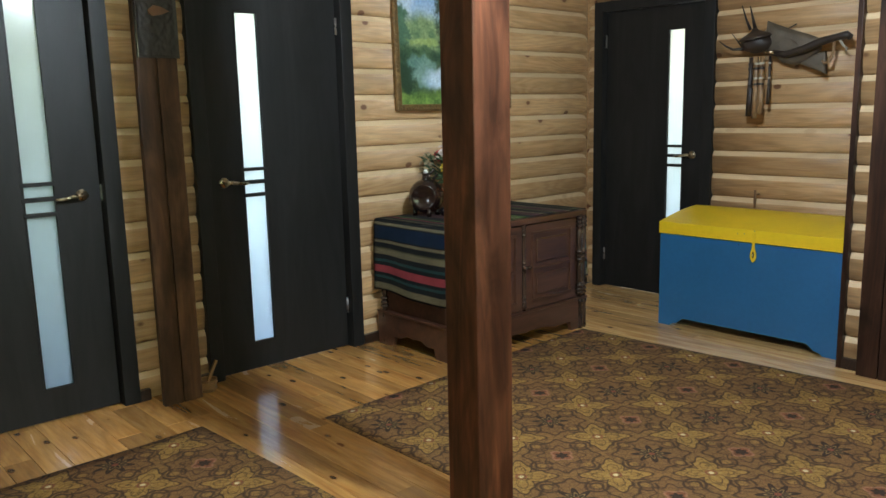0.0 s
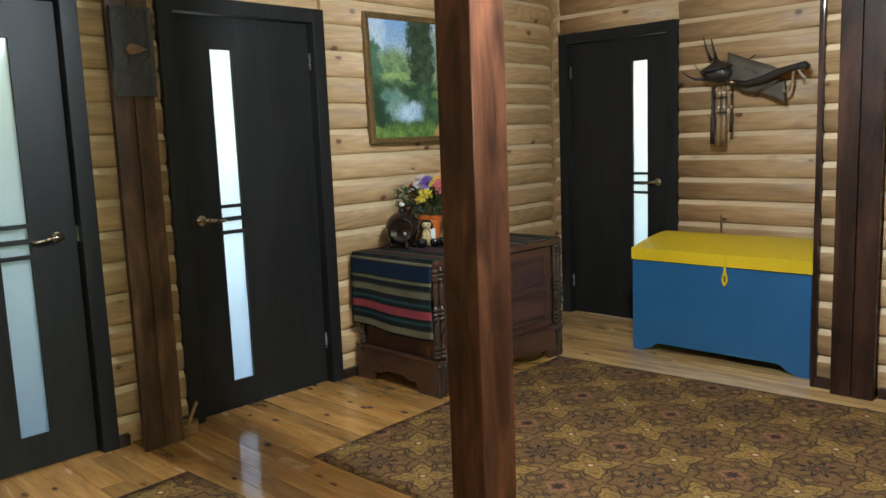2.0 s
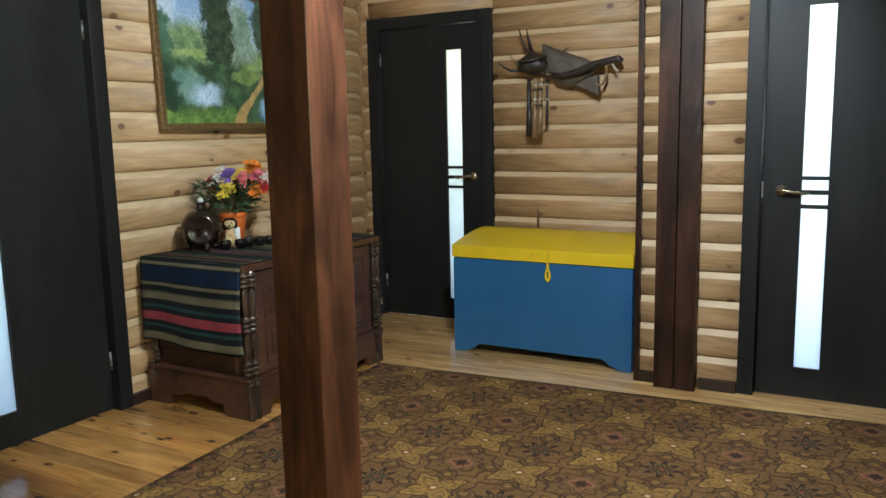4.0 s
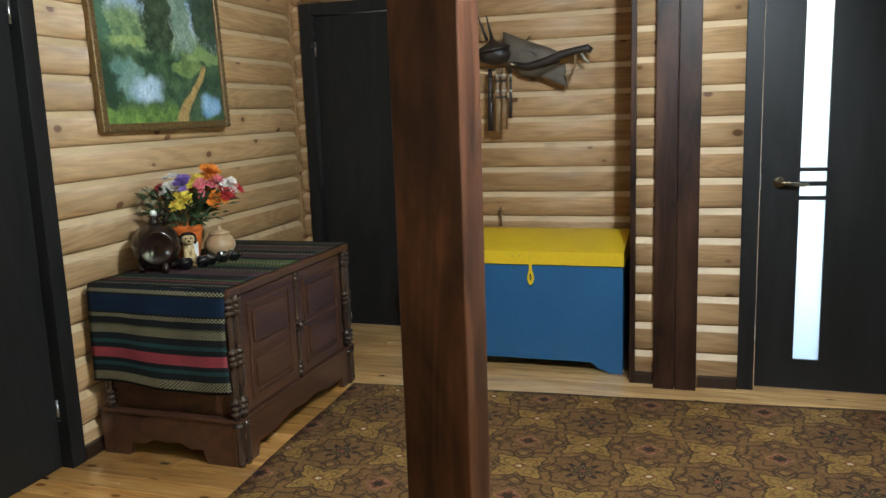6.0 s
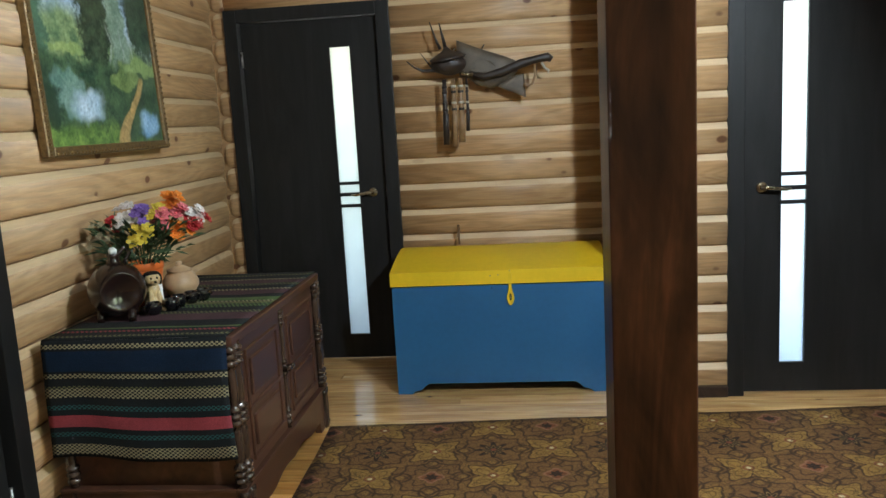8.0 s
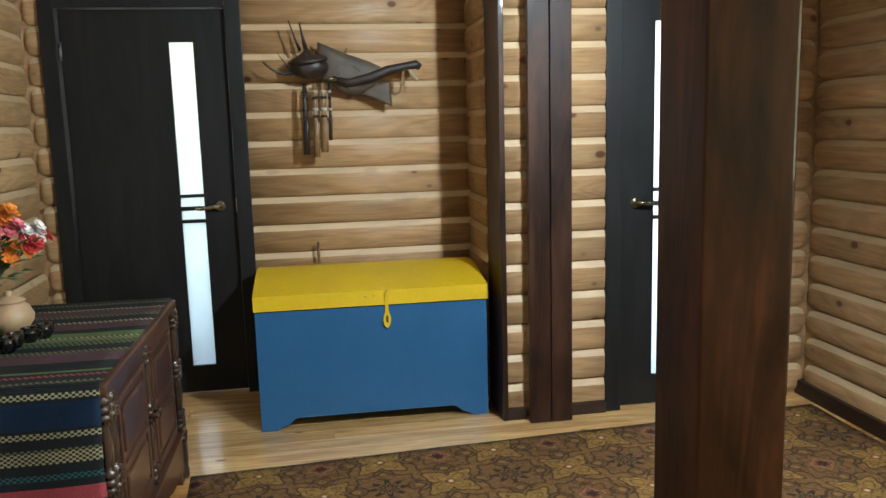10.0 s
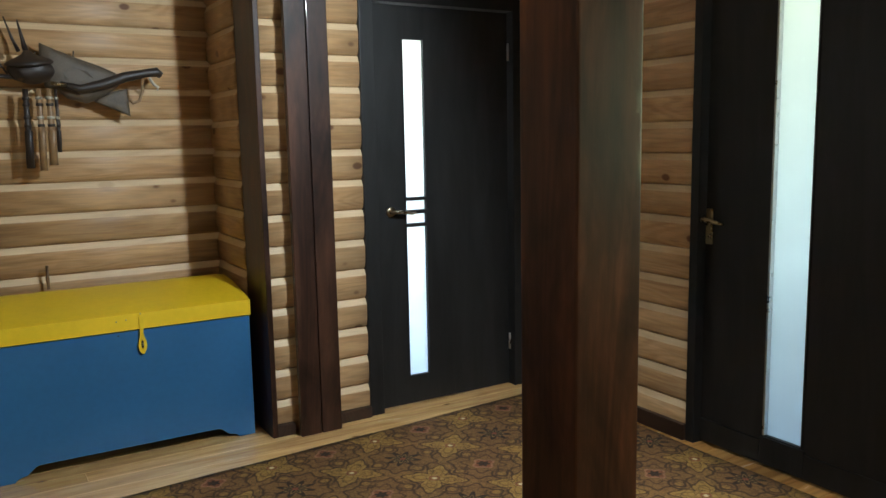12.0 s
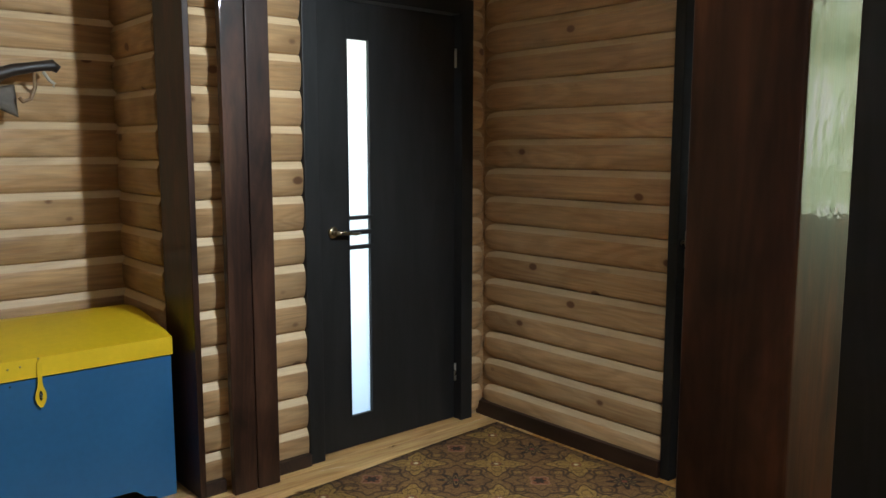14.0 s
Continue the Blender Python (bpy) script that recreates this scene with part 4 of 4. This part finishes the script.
def painting(m, w, h):
    t = thing("painting", m, "landscape painting of birches and pond in a worn gilt frame", "painting")
    f = 0.038
    for b, nm in (((0, f, 0, 0.035, 0, h), "v"), ((w - f, w, 0, 0.035, 0, h), "v"), ((f, w - f, 0, 0.035, 0, f), "h"), ((f, w - f, 0, 0.035, h - f, h), "h")):
        part("frame_rail", boxed(*b, 0.009, 3), GILT, t, "worn carved gilt frame")
    # carved beads round the frame
    bead = bmesh.new()
    k = int((w + h) * 2 / 0.024)
    for i in range(k):
        s = i / k * 2 * (w + h)
        if s < w: x, z = s, 0.012
        elif s < w + h: x, z = w - 0.012, s - w
        elif s < 2 * w + h: x, z = 2 * w + h - s, h - 0.012
        else: x, z = 0.012, 2 * (w + h) - s
        bmesh.ops.create_icosphere(bead, subdivisions=1, radius=0.008, matrix=Matrix.Translation((min(w - 0.012, max(0.012, x)), 0.001, min(h - 0.012, max(0.012, z)))))
    part("beading", bead, GILT, t)
    nu, nv = 170, 130
    bm = bmesh.new()
    lay = bm.verts.layers.float_color.new("paint")
    g = []
    for j in range(nv + 1):
        row = []
        for i in range(nu + 1):
            u, v = i / nu, j / nv
            vt = bm.verts.new((f - 0.004 + (w - 2 * f + 0.008) * u, 0.014, f - 0.004 + (h - 2 * f + 0.008) * v))
            vt[lay] = (*[max(0.0, min(1.0, q)) for q in landscape(u, v)], 1)
            row.append(vt)
        g.append(row)
    for j in range(nv):
        for i in range(nu):
            bm.faces.new((g[j][i], g[j][i + 1], g[j + 1][i + 1], g[j + 1][i]))
    mt, nt, b = material("oil_paint", 0.38)
    at = nt.nodes.new("ShaderNodeVertexColor")
    at.layer_name = "paint"
    nt.links.new(at.outputs[0], b.inputs["Base Color"])
    bump(nt, b, noise_tex(nt, coords(nt, (1, 1, 1), False), 160, 3), 0.3, 0.002)
    part("canvas", bm, mt, t, "painted canvas")
    return t


painting(pose(3.258, 3.995, 1.362, -2.0), 0.975, 0.775)


def carved_panel(m):
    """A dark relief panel: a rough carved field with a lighter fish-like knot in it."""
    W, HH = 0.186, 0.385
    t = thing("wall_carving", m, "dark carved wooden relief panel hung on stained beams", "carving")
    bm = bmesh.new()
    nu, nv = 36, 70
    g = []
    for j in range(nv + 1):
        row = []
        for i in range(nu + 1):
            x, z = W * i / nu, HH * j / nv
            e = min(i, nu - i, j, nv - j)
            p = Vector((x * 30, z * 22, 0))
            d = 0.008 + 0.007 * abs(noise.noise(p)) + 0.003 * noise.noise(p * 2.3) if e > 1 else 0.014
            row.append(bm.verts.new((x, -d, z)))
        g.append(row)
    for j in range(nv):
        for i in range(nu):
            bm.faces.new((g[j][i], g[j][i + 1], g[j + 1][i + 1], g[j + 1][i])).smooth = True
    part("relief", bm, plain("blackened_wood", (0.020, 0.015, 0.012), 0.62, 0, 0.5, 30.0, 0.0), t)
    part("backing", boxed(0, W, -0.004, 0.014, 0, HH, 0.002), TURNED, t)
    fish = [(0.055, 0.205), (0.08, 0.226), (0.115, 0.220), (0.150, 0.203), (0.115, 0.188), (0.075, 0.180), (0.06, 0.190)]
    part("inlay", prism(bmesh.new(), fish, pose(0, -0.022, 0), 0.016), plain("worn_wood", (0.17, 0.075, 0.035), 0.45, 0, 0.3, 30.0), t, "worn lighter brown carving")
    return t


carved_panel(pose(1.676, 3.838, 1.618))


def wall_ornament(m):
    """Local x right along the wall, y into the wall, z up; the origin in the dark head."""
    t = thing("wall_ornament", m, "dark leather and wood bagpipe with hanging pipes, hung on log wall", "wall ornament")
    s = 0.00118
    leather = plain("dark_leather", (0.095, 0.072, 0.050), 0.6, 0, 0.4, 14.0, 0, 0.4)
    dark = plain("dark_horn", (0.026, 0.017, 0.013), 0.46, 0, 0.4, 20.0, 0.0)
    pale = plain("pale_reed", (0.24, 0.14, 0.065), 0.4, 0, 0.3, 40.0)
    bone = plain("bone_ring", (0.42, 0.38, 0.30), 0.4, 0, 0.2, 40.0)
    q = lambda cx, cy, d=0.0: ((cx - 310) * s, d, (265 - cy) * s)
    head = bmesh.new()
    bmesh.ops.create_icosphere(head, subdivisions=4, radius=1, matrix=Matrix.Translation(q(305, 275, 0.0)) @ Matrix.Diagonal((0.098, 0.068, 0.062, 1)))
    for v in head.verts:
        v.co += Vector((1, 0.4, 0.8)) * 0.010 * noise.noise(v.co * 22)
    for f in head.faces:
        f.smooth = True
    part("head", head, dark, t, "dark rounded wooden head")
    brim = bmesh.new()
    lathe(brim, [(0.060, -0.018), (0.100, -0.010), (0.103, -0.003), (0.080, 0.010), (0.050, 0.022), (0.024, 0.036), (0.012, 0.052)], Matrix.Translation(q(300, 242, -0.005)) @ pose(0, 0, 0, 10, -6, 0), 28)
    part("brim", brim, dark, t)
    for pts, r in (([(268, 205), (250, 160), (225, 80)], 0.010), ([(292, 200), (282, 150), (270, 88)], 0.012), ([(240, 300), (180, 300), (140, 280), (108, 252)], 0.011), ([(225, 290), (200, 255), (172, 215)], 0.006)):
        part("horn", tube(bmesh.new(), [q(x, y, -0.01 * i) for i, (x, y) in enumerate(pts)], [r * (1 - 0.72 * i / (len(pts) - 1)) for i in range(len(pts))], 8), dark, t)

    def bag(outline, depth, y0):
        """A leather piece: an outline swollen towards its middle."""
        bm = bmesh.new()
        pts = [q(x, y, y0) for x, y in outline]
        cx = sum(p[0] for p in pts) / len(pts)
        cz = sum(p[2] for p in pts) / len(pts)
        rings = []
        for k, (sc, d) in enumerate(((1.0, 0.0), (0.93, 0.55), (0.72, 0.9), (0.4, 1.0))):
            rings.append([bm.verts.new((cx + (p[0] - cx) * sc, y0 - depth * d + 0.006 * noise.noise(Vector((p[0] * 30, k, p[2] * 30))), cz + (p[2] - cz) * sc)) for p in pts])
        back = [bm.verts.new((p[0], y0 + 0.012, p[2])) for p in pts]
        n = len(pts)
        for a, b in zip([back] + rings, rings):
            for i in range(n):
                bm.faces.new((a[i], a[(i + 1) % n], b[(i + 1) % n], b[i])).smooth = True
        bm.faces.new(rings[-1])
        bm.faces.new(list(reversed(back)))
        return bm
    part("bag", bag([(343, 165), (400, 190), (480, 222), (560, 250), (615, 275), (625, 325), (570, 372), (500, 398), (430, 380), (395, 345), (352, 335), (336, 260)], 0.045, 0.035), leather, t, "dark leather bag")
    part("flap", bag([(525, 390), (590, 418), (660, 450), (657, 395), (652, 338), (600, 350)], 0.012, 0.02), leather, t, "dark leather flap")
    part("arm", tube(bmesh.new(), [q(x, y, -0.03) for x, y in ((400, 325), (470, 345), (560, 325), (640, 295), (720, 278), (765, 272), (784, 285))], [0.012, 0.020, 0.024, 0.024, 0.020, 0.024, 0.017], 12), dark, t, "dark bent blowpipe")
    part("hook", tube(bmesh.new(), [q(x, y, -0.03) for x, y in ((735, 295), (752, 322), (770, 335), (764, 345))], 0.007, 8), bone, t)
    part("loop", tube(bmesh.new(), [q(x, y, -0.03) for x, y in ((708, 300), (706, 350), (690, 390), (665, 398), (655, 385))], 0.008, 8), pale, t)
    part("ferrule", tube(bmesh.new(), [q(365, 325, -0.055), q(420, 332, -0.055)], 0.008, 8), BRASS, t)
    for cx, bot, r, d in ((278, 650, 0.017, 0.0), (322, 660, 0.016, -0.03), (357, 640, 0.018, -0.045), (384, 590, 0.010, -0.01)):
        pipe = part("pipe", tube(bmesh.new(), [q(cx, 345, d), q(cx, 430, d), q(cx, 500, d), q(cx, 505, d), q(cx - 3, bot, d), ], [r * 0.7, r * 0.72, r * 0.8, r, r * 1.05], 14), dark if cx in (278, 384) else pale, t, "hanging wooden pipe")
        for cy in (375, 400, 450, 480):
            part("ring", tube(bmesh.new(), [q(cx, cy, d), q(cx, cy + 11, d)], r * 0.92, 12), bone if cy in (375, 450) and cx != 278 else dark, pipe)
    part("hanger", tube(bmesh.new(), [q(310, 230, 0.03), q(330, 200, 0.09)], 0.004, 6), STEEL, t)
    part("strap", tube(bmesh.new(), [q(460, 215, 0.02), q(470, 190, 0.095)], 0.004, 6), leather, t)
    return t


wall_ornament(pose(5.065, 2.715, 1.735, 0, 0, -90))

# ---- small things by the pilaster and on the chest ----
WICKER = plain("pale_wood_tub", (0.26, 0.14, 0.055), 0.6, 0, 0.3, 30.0, 0, 0.4)
tub = thing("wooden_tub", pose(1.922, 3.925, 0), "small pale wooden tub on the floor beside a door", "tub")
part("bowl", lathe(bmesh.new(), [(0.034, 0.0), (0.040, 0.012), (0.046, 0.055), (0.048, 0.062), (0.042, 0.062), (0.036, 0.015), (0.001, 0.012)]), WICKER, tub)
for z in (0.014, 0.046):
    part("hoop", lathe(bmesh.new(), [(0.0415 + z * 0.11, z - 0.004), (0.044 + z * 0.11, z), (0.0415 + z * 0.11, z + 0.004)]), WICKER, tub)
stick = thing("wooden_stick", pose(1.922, 3.925, 0.014), "short pale wooden stick leaning in a small tub", "stick")
part("shaft", boxed(-0.008, 0.008, -0.006, 0.006, 0.0, 0.15, 0.003), WICKER, stick)
stick.matrix_world = pose(1.905, 3.92, 0.016, 0, 30, 10)

TOP = 0.7495
CERAMIC = plain("brown_glaze", (0.014, 0.0062, 0.0048), 0.2, 0, 0.3, 12.0, 0.35, 0.05)
BLACKGLAZE = plain("black_glaze", (0.006, 0.005, 0.006), 0.10, 0, 0.3, 12.0, 0.6, 0.05)
TERRA = plain("orange_clay", (0.62, 0.13, 0.02), 0.5, 0, 0.15, 14.0)
CREAM = plain("cream_clay", (0.42, 0.27, 0.15), 0.45, 0, 0.2, 14.0)
WHITE = plain("white_card", (0.75, 0.75, 0.72), 0.6, 0, 0.05, 14.0)
TAN = plain("tan_glaze", (0.50, 0.35, 0.17), 0.3, 0, 0.4, 45.0)

jug = thing("jug", pose(3.33, 3.845, TOP) @ Matrix.Scale(1.16, 4), "glossy dark brown ceramic barrel jug on its side", "jug")
barrel = pose(0, 0, 0.098, 0, 0, -52) @ pose(0, 0, 0, 90)
part("barrel", lathe(bmesh.new(), [(0.058, -0.072), (0.064, -0.070), (0.082, -0.045), (0.090, 0.0), (0.082, 0.045), (0.064, 0.070), (0.060, 0.072), (0.050, 0.066), (0.001, 0.064)], barrel, 36), CERAMIC, jug)
part("neck", lathe(bmesh.new(), [(0.026, 0.178), (0.020, 0.192), (0.018, 0.205), (0.023, 0.214), (0.015, 0.214), (0.014, 0.19)]), CERAMIC, jug)
part("handle", tube(bmesh.new(), [(0.03, -0.02, 0.18), (0.05, -0.03, 0.21), (0.035, -0.02, 0.226), (0.012, -0.008, 0.208)], 0.007), CERAMIC, jug)
part("stopper", lathe(bmesh.new(), [(0.012, 0.214), (0.013, 0.226), (0.006, 0.233)]), WHITE, jug, "pale stopper")
for x, y in ((-0.035, -0.06), (0.045, -0.03), (-0.045, 0.04), (0.04, 0.06)):
    part("foot", lathe(bmesh.new(), [(0.012, 0.0), (0.013, 0.012), (0.010, 0.04)], pose(x, y, 0), 12), CERAMIC, jug)

flowerpot = thing("flower_pot", pose(3.555, 3.842, TOP), "orange clay flower pot holding artificial flowers", "pot")
part("pot_body", lathe(bmesh.new(), [(0.045, 0.0), (0.055, 0.06), (0.068, 0.14), (0.068, 0.148), (0.060, 0.150)], None, 32), TERRA, flowerpot)
part("pot_rim", lathe(bmesh.new(), [(0.069, 0.146), (0.073, 0.149), (0.073, 0.172), (0.069, 0.176), (0.060, 0.176), (0.058, 0.151)], None, 32), TERRA, flowerpot, "bright orange rim")

bouquet = thing("bouquet", pose(3.555, 3.842, TOP + 0.02), "bunch of bright artificial flowers in an orange pot", "flowers")
rngf = random.Random(12)
LEAFM = plain("dark_green_leaf", (0.035, 0.062, 0.022), 0.5, 0, 0.4, 20.0)
PETAL = {k: plain("petal_" + k, c, 0.6, 0, 0.25, 30.0) for k, c in (("red", (0.45, 0.025, 0.03)), ("white", (0.66, 0.60, 0.56)), ("purple", (0.17, 0.09, 0.33)), ("yellow", (0.62, 0.46, 0.05)), ("orange", (0.68, 0.20, 0.02)), ("pink", (0.55, 0.12, 0.14)), ("dry", (0.33, 0.27, 0.17)))}
VIEW_R, VIEW_D = Vector((0.47, -0.88, 0)), Vector((-0.88, -0.47, 0))


def petal_head(bm, c, r, up, n=6):
    """A blossom: rows of cupped petals round a centre."""
    qd = up.to_track_quat("Z", "Y").to_matrix()
    for ringi, (rr, tilt, cnt) in enumerate(((1.0, 0.25, n), (0.62, 0.7, n - 1))):
        for k in range(cnt):
            a = 2 * math.pi * (k + 0.5 * ringi) / cnt + rngf.random() * 0.3
            d = Vector((math.cos(a), math.sin(a), 0))
            s = Vector((-d.y, d.x, 0))
            ln, wd = r * rr, r * 0.42
            pts = [d * 0.08 * r, d * ln * 0.5 + s * wd + Vector((0, 0, tilt * ln * 0.4)), d * ln + s * wd * 0.45 + Vector((0, 0, tilt * ln)), d * ln - s * wd * 0.45 + Vector((0, 0, tilt * ln)), d * ln * 0.5 - s * wd + Vector((0, 0, tilt * ln * 0.4))]
            vs = [bm.verts.new(c + qd @ p) for p in pts]
            bm.faces.new(vs)
            lo = [bm.verts.new(c + qd @ (p - Vector((0, 0, 0.0015)))) for p in pts]
            bm.faces.new(list(reversed(lo)))
            for i in range(5):
                j = (i + 1) % 5
                bm.faces.new((vs[j], vs[i], lo[i], lo[j]))


BLOOMS = [("white", -0.055, 0.200, 5), ("red", -0.095, 0.165, 6), ("purple", 0.0, 0.205, 6), ("yellow", 0.005, 0.130, 6), ("yellow", 0.075, 0.225, 4), ("pink", 0.075, 0.190, 4), ("orange", 0.135, 0.255, 4), ("pink", 0.15, 0.200, 5), ("white", 0.205, 0.185, 5), ("orange", 0.155, 0.130, 5), ("red", 0.225, 0.165, 3), ("dry", -0.215, 0.115, 4), ("dry", -0.17, 0.150, 3), ("white", -0.02, 0.215, 3), ("orange", 0.10, 0.14, 3), ("red", 0.04, 0.175, 3)]
for kind, across, high, cnt in BLOOMS:
    base = VIEW_R * across + VIEW_D * (rngf.uniform(-0.01, 0.06) + (0.05 if kind in ("purple", "yellow") else 0.0)) + Vector((0, 0, 0.145 + high))
    if base.y > 0.11:
        base.y = 0.11
    for k in range(cnt + 3):
        off = Vector((rngf.uniform(-1, 1), rngf.uniform(-1, 1), rngf.uniform(-1, 1))) * 0.030
        up = (base + off * 4 - Vector((0, 0, 0.1)) + VIEW_D * 0.1).normalized()
        r = rngf.uniform(0.022, 0.030) * (0.6 if kind == "dry" else 1)
        fl = bmesh.new()
        petal_head(fl, base + off, r, up, 6)
        bmesh.ops.create_icosphere(fl, subdivisions=1, radius=r * 0.3, matrix=Matrix.Translation(base + off + up * r * 0.08))
        part("flower", fl, PETAL[kind], bouquet, kind + " artificial blossom" if kind != "dry" else "pale dried bud")
    part("stem", tube(bmesh.new(), [(base.x * 0.1, base.y * 0.1, 0.10), (base.x * 0.55, base.y * 0.55, 0.10 + (base.z - 0.10) * 0.6), tuple(base)], 0.0028, 6), LEAFM, bouquet)
lv = bmesh.new()
for k in range(330):
    a, hgt = rngf.uniform(0, 2 * math.pi), rngf.uniform(0.165, 0.31)
    rad = rngf.uniform(0.03, 0.09 + (hgt - 0.15) * 0.6)
    c = VIEW_R * (math.cos(a) * rad * 1.35) + VIEW_D * (math.sin(a) * rad * 0.8) + Vector((0, 0, hgt))
    if c.y > 0.10:
        c.y = 0.10
    d = (c - Vector((0, 0, 0.12)) + Vector((rngf.uniform(-1, 1), rngf.uniform(-1, 1), rngf.uniform(-1, 0.6))) * 0.09).normalized()
    s = d.cross(Vector((0, 0, 1))).normalized() * rngf.uniform(0.006, 0.012)
    ln = rngf.uniform(0.035, 0.075)
    nn = s.cross(d).normalized() * 0.006
    vs = [lv.verts.new(c), lv.verts.new(c + d * ln * 0.45 + s - nn), lv.verts.new(c + d * ln - nn * 2), lv.verts.new(c + d * ln * 0.45 - s - nn), lv.verts.new(c + d * ln * 0.5 + nn * 0.4)]
    for f in ((0, 1, 4), (1, 2, 4), (2, 3, 4), (3, 0, 4)):
        lv.faces.new([vs[i] for i in f])
tagged(part("foliage", lv, LEAFM, bouquet, "dark green leaves"), kind="stuff")

bowl = thing("lidded_pot", pose(3.695, 3.765, TOP), "round cream clay pot with a lid", "pot")
part("pot_body", lathe(bmesh.new(), [(0.035, 0), (0.045, 0.004), (0.072, 0.045), (0.074, 0.065), (0.060, 0.095), (0.046, 0.105), (0.046, 0.110)], None, 32), CREAM, bowl)
part("lid", lathe(bmesh.new(), [(0.052, 0.110), (0.050, 0.116), (0.020, 0.130), (0.010, 0.134), (0.014, 0.146), (0.006, 0.150)], None, 28), CREAM, bowl)


def figurine(m):
    """A small seated dog in tan glaze with dark ears and back, one mesh."""
    bm = bmesh.new()

    def ball(x, y, z, rx, ry, rz, dark=0):
        r = bmesh.ops.create_icosphere(bm, subdivisions=3, radius=1, matrix=Matrix.Translation((x, y, z)) @ Matrix.Diagonal((rx, ry, rz, 1)))
        for f in {f for v in r["verts"] for f in v.link_faces}:
            f.smooth, f.material_index = True, dark
    ball(0, 0.004, 0.034, 0.036, 0.034, 0.036)
    ball(0, 0.0, 0.078, 0.026, 0.024, 0.036)
    ball(0, -0.006, 0.124, 0.029, 0.027, 0.027)
    ball(0, -0.032, 0.117, 0.015, 0.016, 0.012)
    ball(0, -0.047, 0.120, 0.006, 0.005, 0.005, 1)
    ball(0, 0.004, 0.146, 0.030, 0.026, 0.011, 1)
    ball(0, 0.026, 0.075, 0.024, 0.016, 0.040, 1)
    for sx in (-1, 1):
        ball(sx * 0.029, 0.004, 0.122, 0.009, 0.013, 0.024, 1)
        ball(sx * 0.011, -0.029, 0.132, 0.004, 0.004, 0.005, 1)
        ball(sx * 0.015, -0.020, 0.045, 0.011, 0.012, 0.040)
        ball(sx * 0.024, -0.028, 0.011, 0.015, 0.022, 0.011)
    ob = solid("figurine", bm, TAN, "small tan and black glazed dog figurine", "figurine")
    ob.data.materials.append(BLACKGLAZE)
    ob.matrix_world = m


figurine(pose(3.445, 3.762, TOP, 0, 0, -50))
card = thing("price_card", pose(3.50, 3.768, TOP), "small white card standing by a figurine", "card")
part("sheet", boxed(-0.016, 0.016, -0.001, 0.001, 0.0, 0.100), WHITE, card)
card.matrix_world = pose(3.500, 3.768, TOP, -3, 0, -58)


def small_cup(m):
    t = thing("cup", m, "small glossy black ceramic cup with a handle", "cup", "black cups on the chest")
    part("cup_body", lathe(bmesh.new(), [(0.018, 0), (0.021, 0.003), (0.031, 0.022), (0.030, 0.040), (0.026, 0.048), (0.023, 0.047), (0.026, 0.036), (0.001, 0.008)], None, 24), BLACKGLAZE, t)
    part("handle", tube(bmesh.new(), [(0.028, 0, 0.040), (0.042, 0, 0.038), (0.044, 0, 0.024), (0.029, 0, 0.016)], 0.004, 8), BLACKGLAZE, t)
    return t


c0 = small_cup(pose(3.440, 3.690, TOP, 0, 0, -120))
for x, y, a in ((3.500, 3.690, -60), (3.560, 3.665, -100), (3.605, 3.635, -30), (3.378, 3.735, 150)):
    copy_thing(c0, pose(x, y, TOP, 0, 0, a))

peg = thing("wooden_peg", pose(5.13, 2.722, 0.70), "short brown wooden peg fixed to the log wall", "peg")
part("stick", tube(bmesh.new(), [(0.0, 0.0, 0.0), (0.004, 0.002, 0.05), (0.0, 0.0, 0.115)], [0.007, 0.009, 0.008], 8), RAW, peg)
part("pin", tube(bmesh.new(), [(0.0, 0.0, 0.085), (0.07, 0.0, 0.085)], 0.005, 8), RAW, peg)

# ---- pieces of the walls and the floor ----
lay_logs()
floor = thing("floor", pose(0, 0, 0), "glossy varnished knotty pine floorboards", "floor", kind="structure")
rng = random.Random(4)
BOARD_W = 0.108
board_meshes = {}
xb = -2.2
while xb < 5.22:
    yb = -0.72 - rng.random() * 1.6
    while yb < N_Y + 0.02:
        ln = rng.choice((4.2, 4.8, 5.4))
        y0, y1 = max(yb, -0.715), min(yb + ln, N_Y + 0.02)
        if y1 - y0 > 0.05:
            # eastern boards take the lighter colour that stands in for sheen
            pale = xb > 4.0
            key = (round(y1 - y0, 2), pale)
            if key not in board_meshes:
                bm = boxed(0.0006, BOARD_W - 0.0006, 0, key[0] - 0.0012, -0.022, 0, 0.0018, 1)
                me = finish(bm)
                me.name = "floorboard"
                me.materials.append(FLOOR_SHEEN if pale else FLOOR)
                board_meshes[key] = me
            ob = new("floorboard", board_meshes[key])
            ob.parent = floor
            ob.location = (xb, y0, -0.0004 * rng.random())
        yb += ln
    xb += BOARD_W
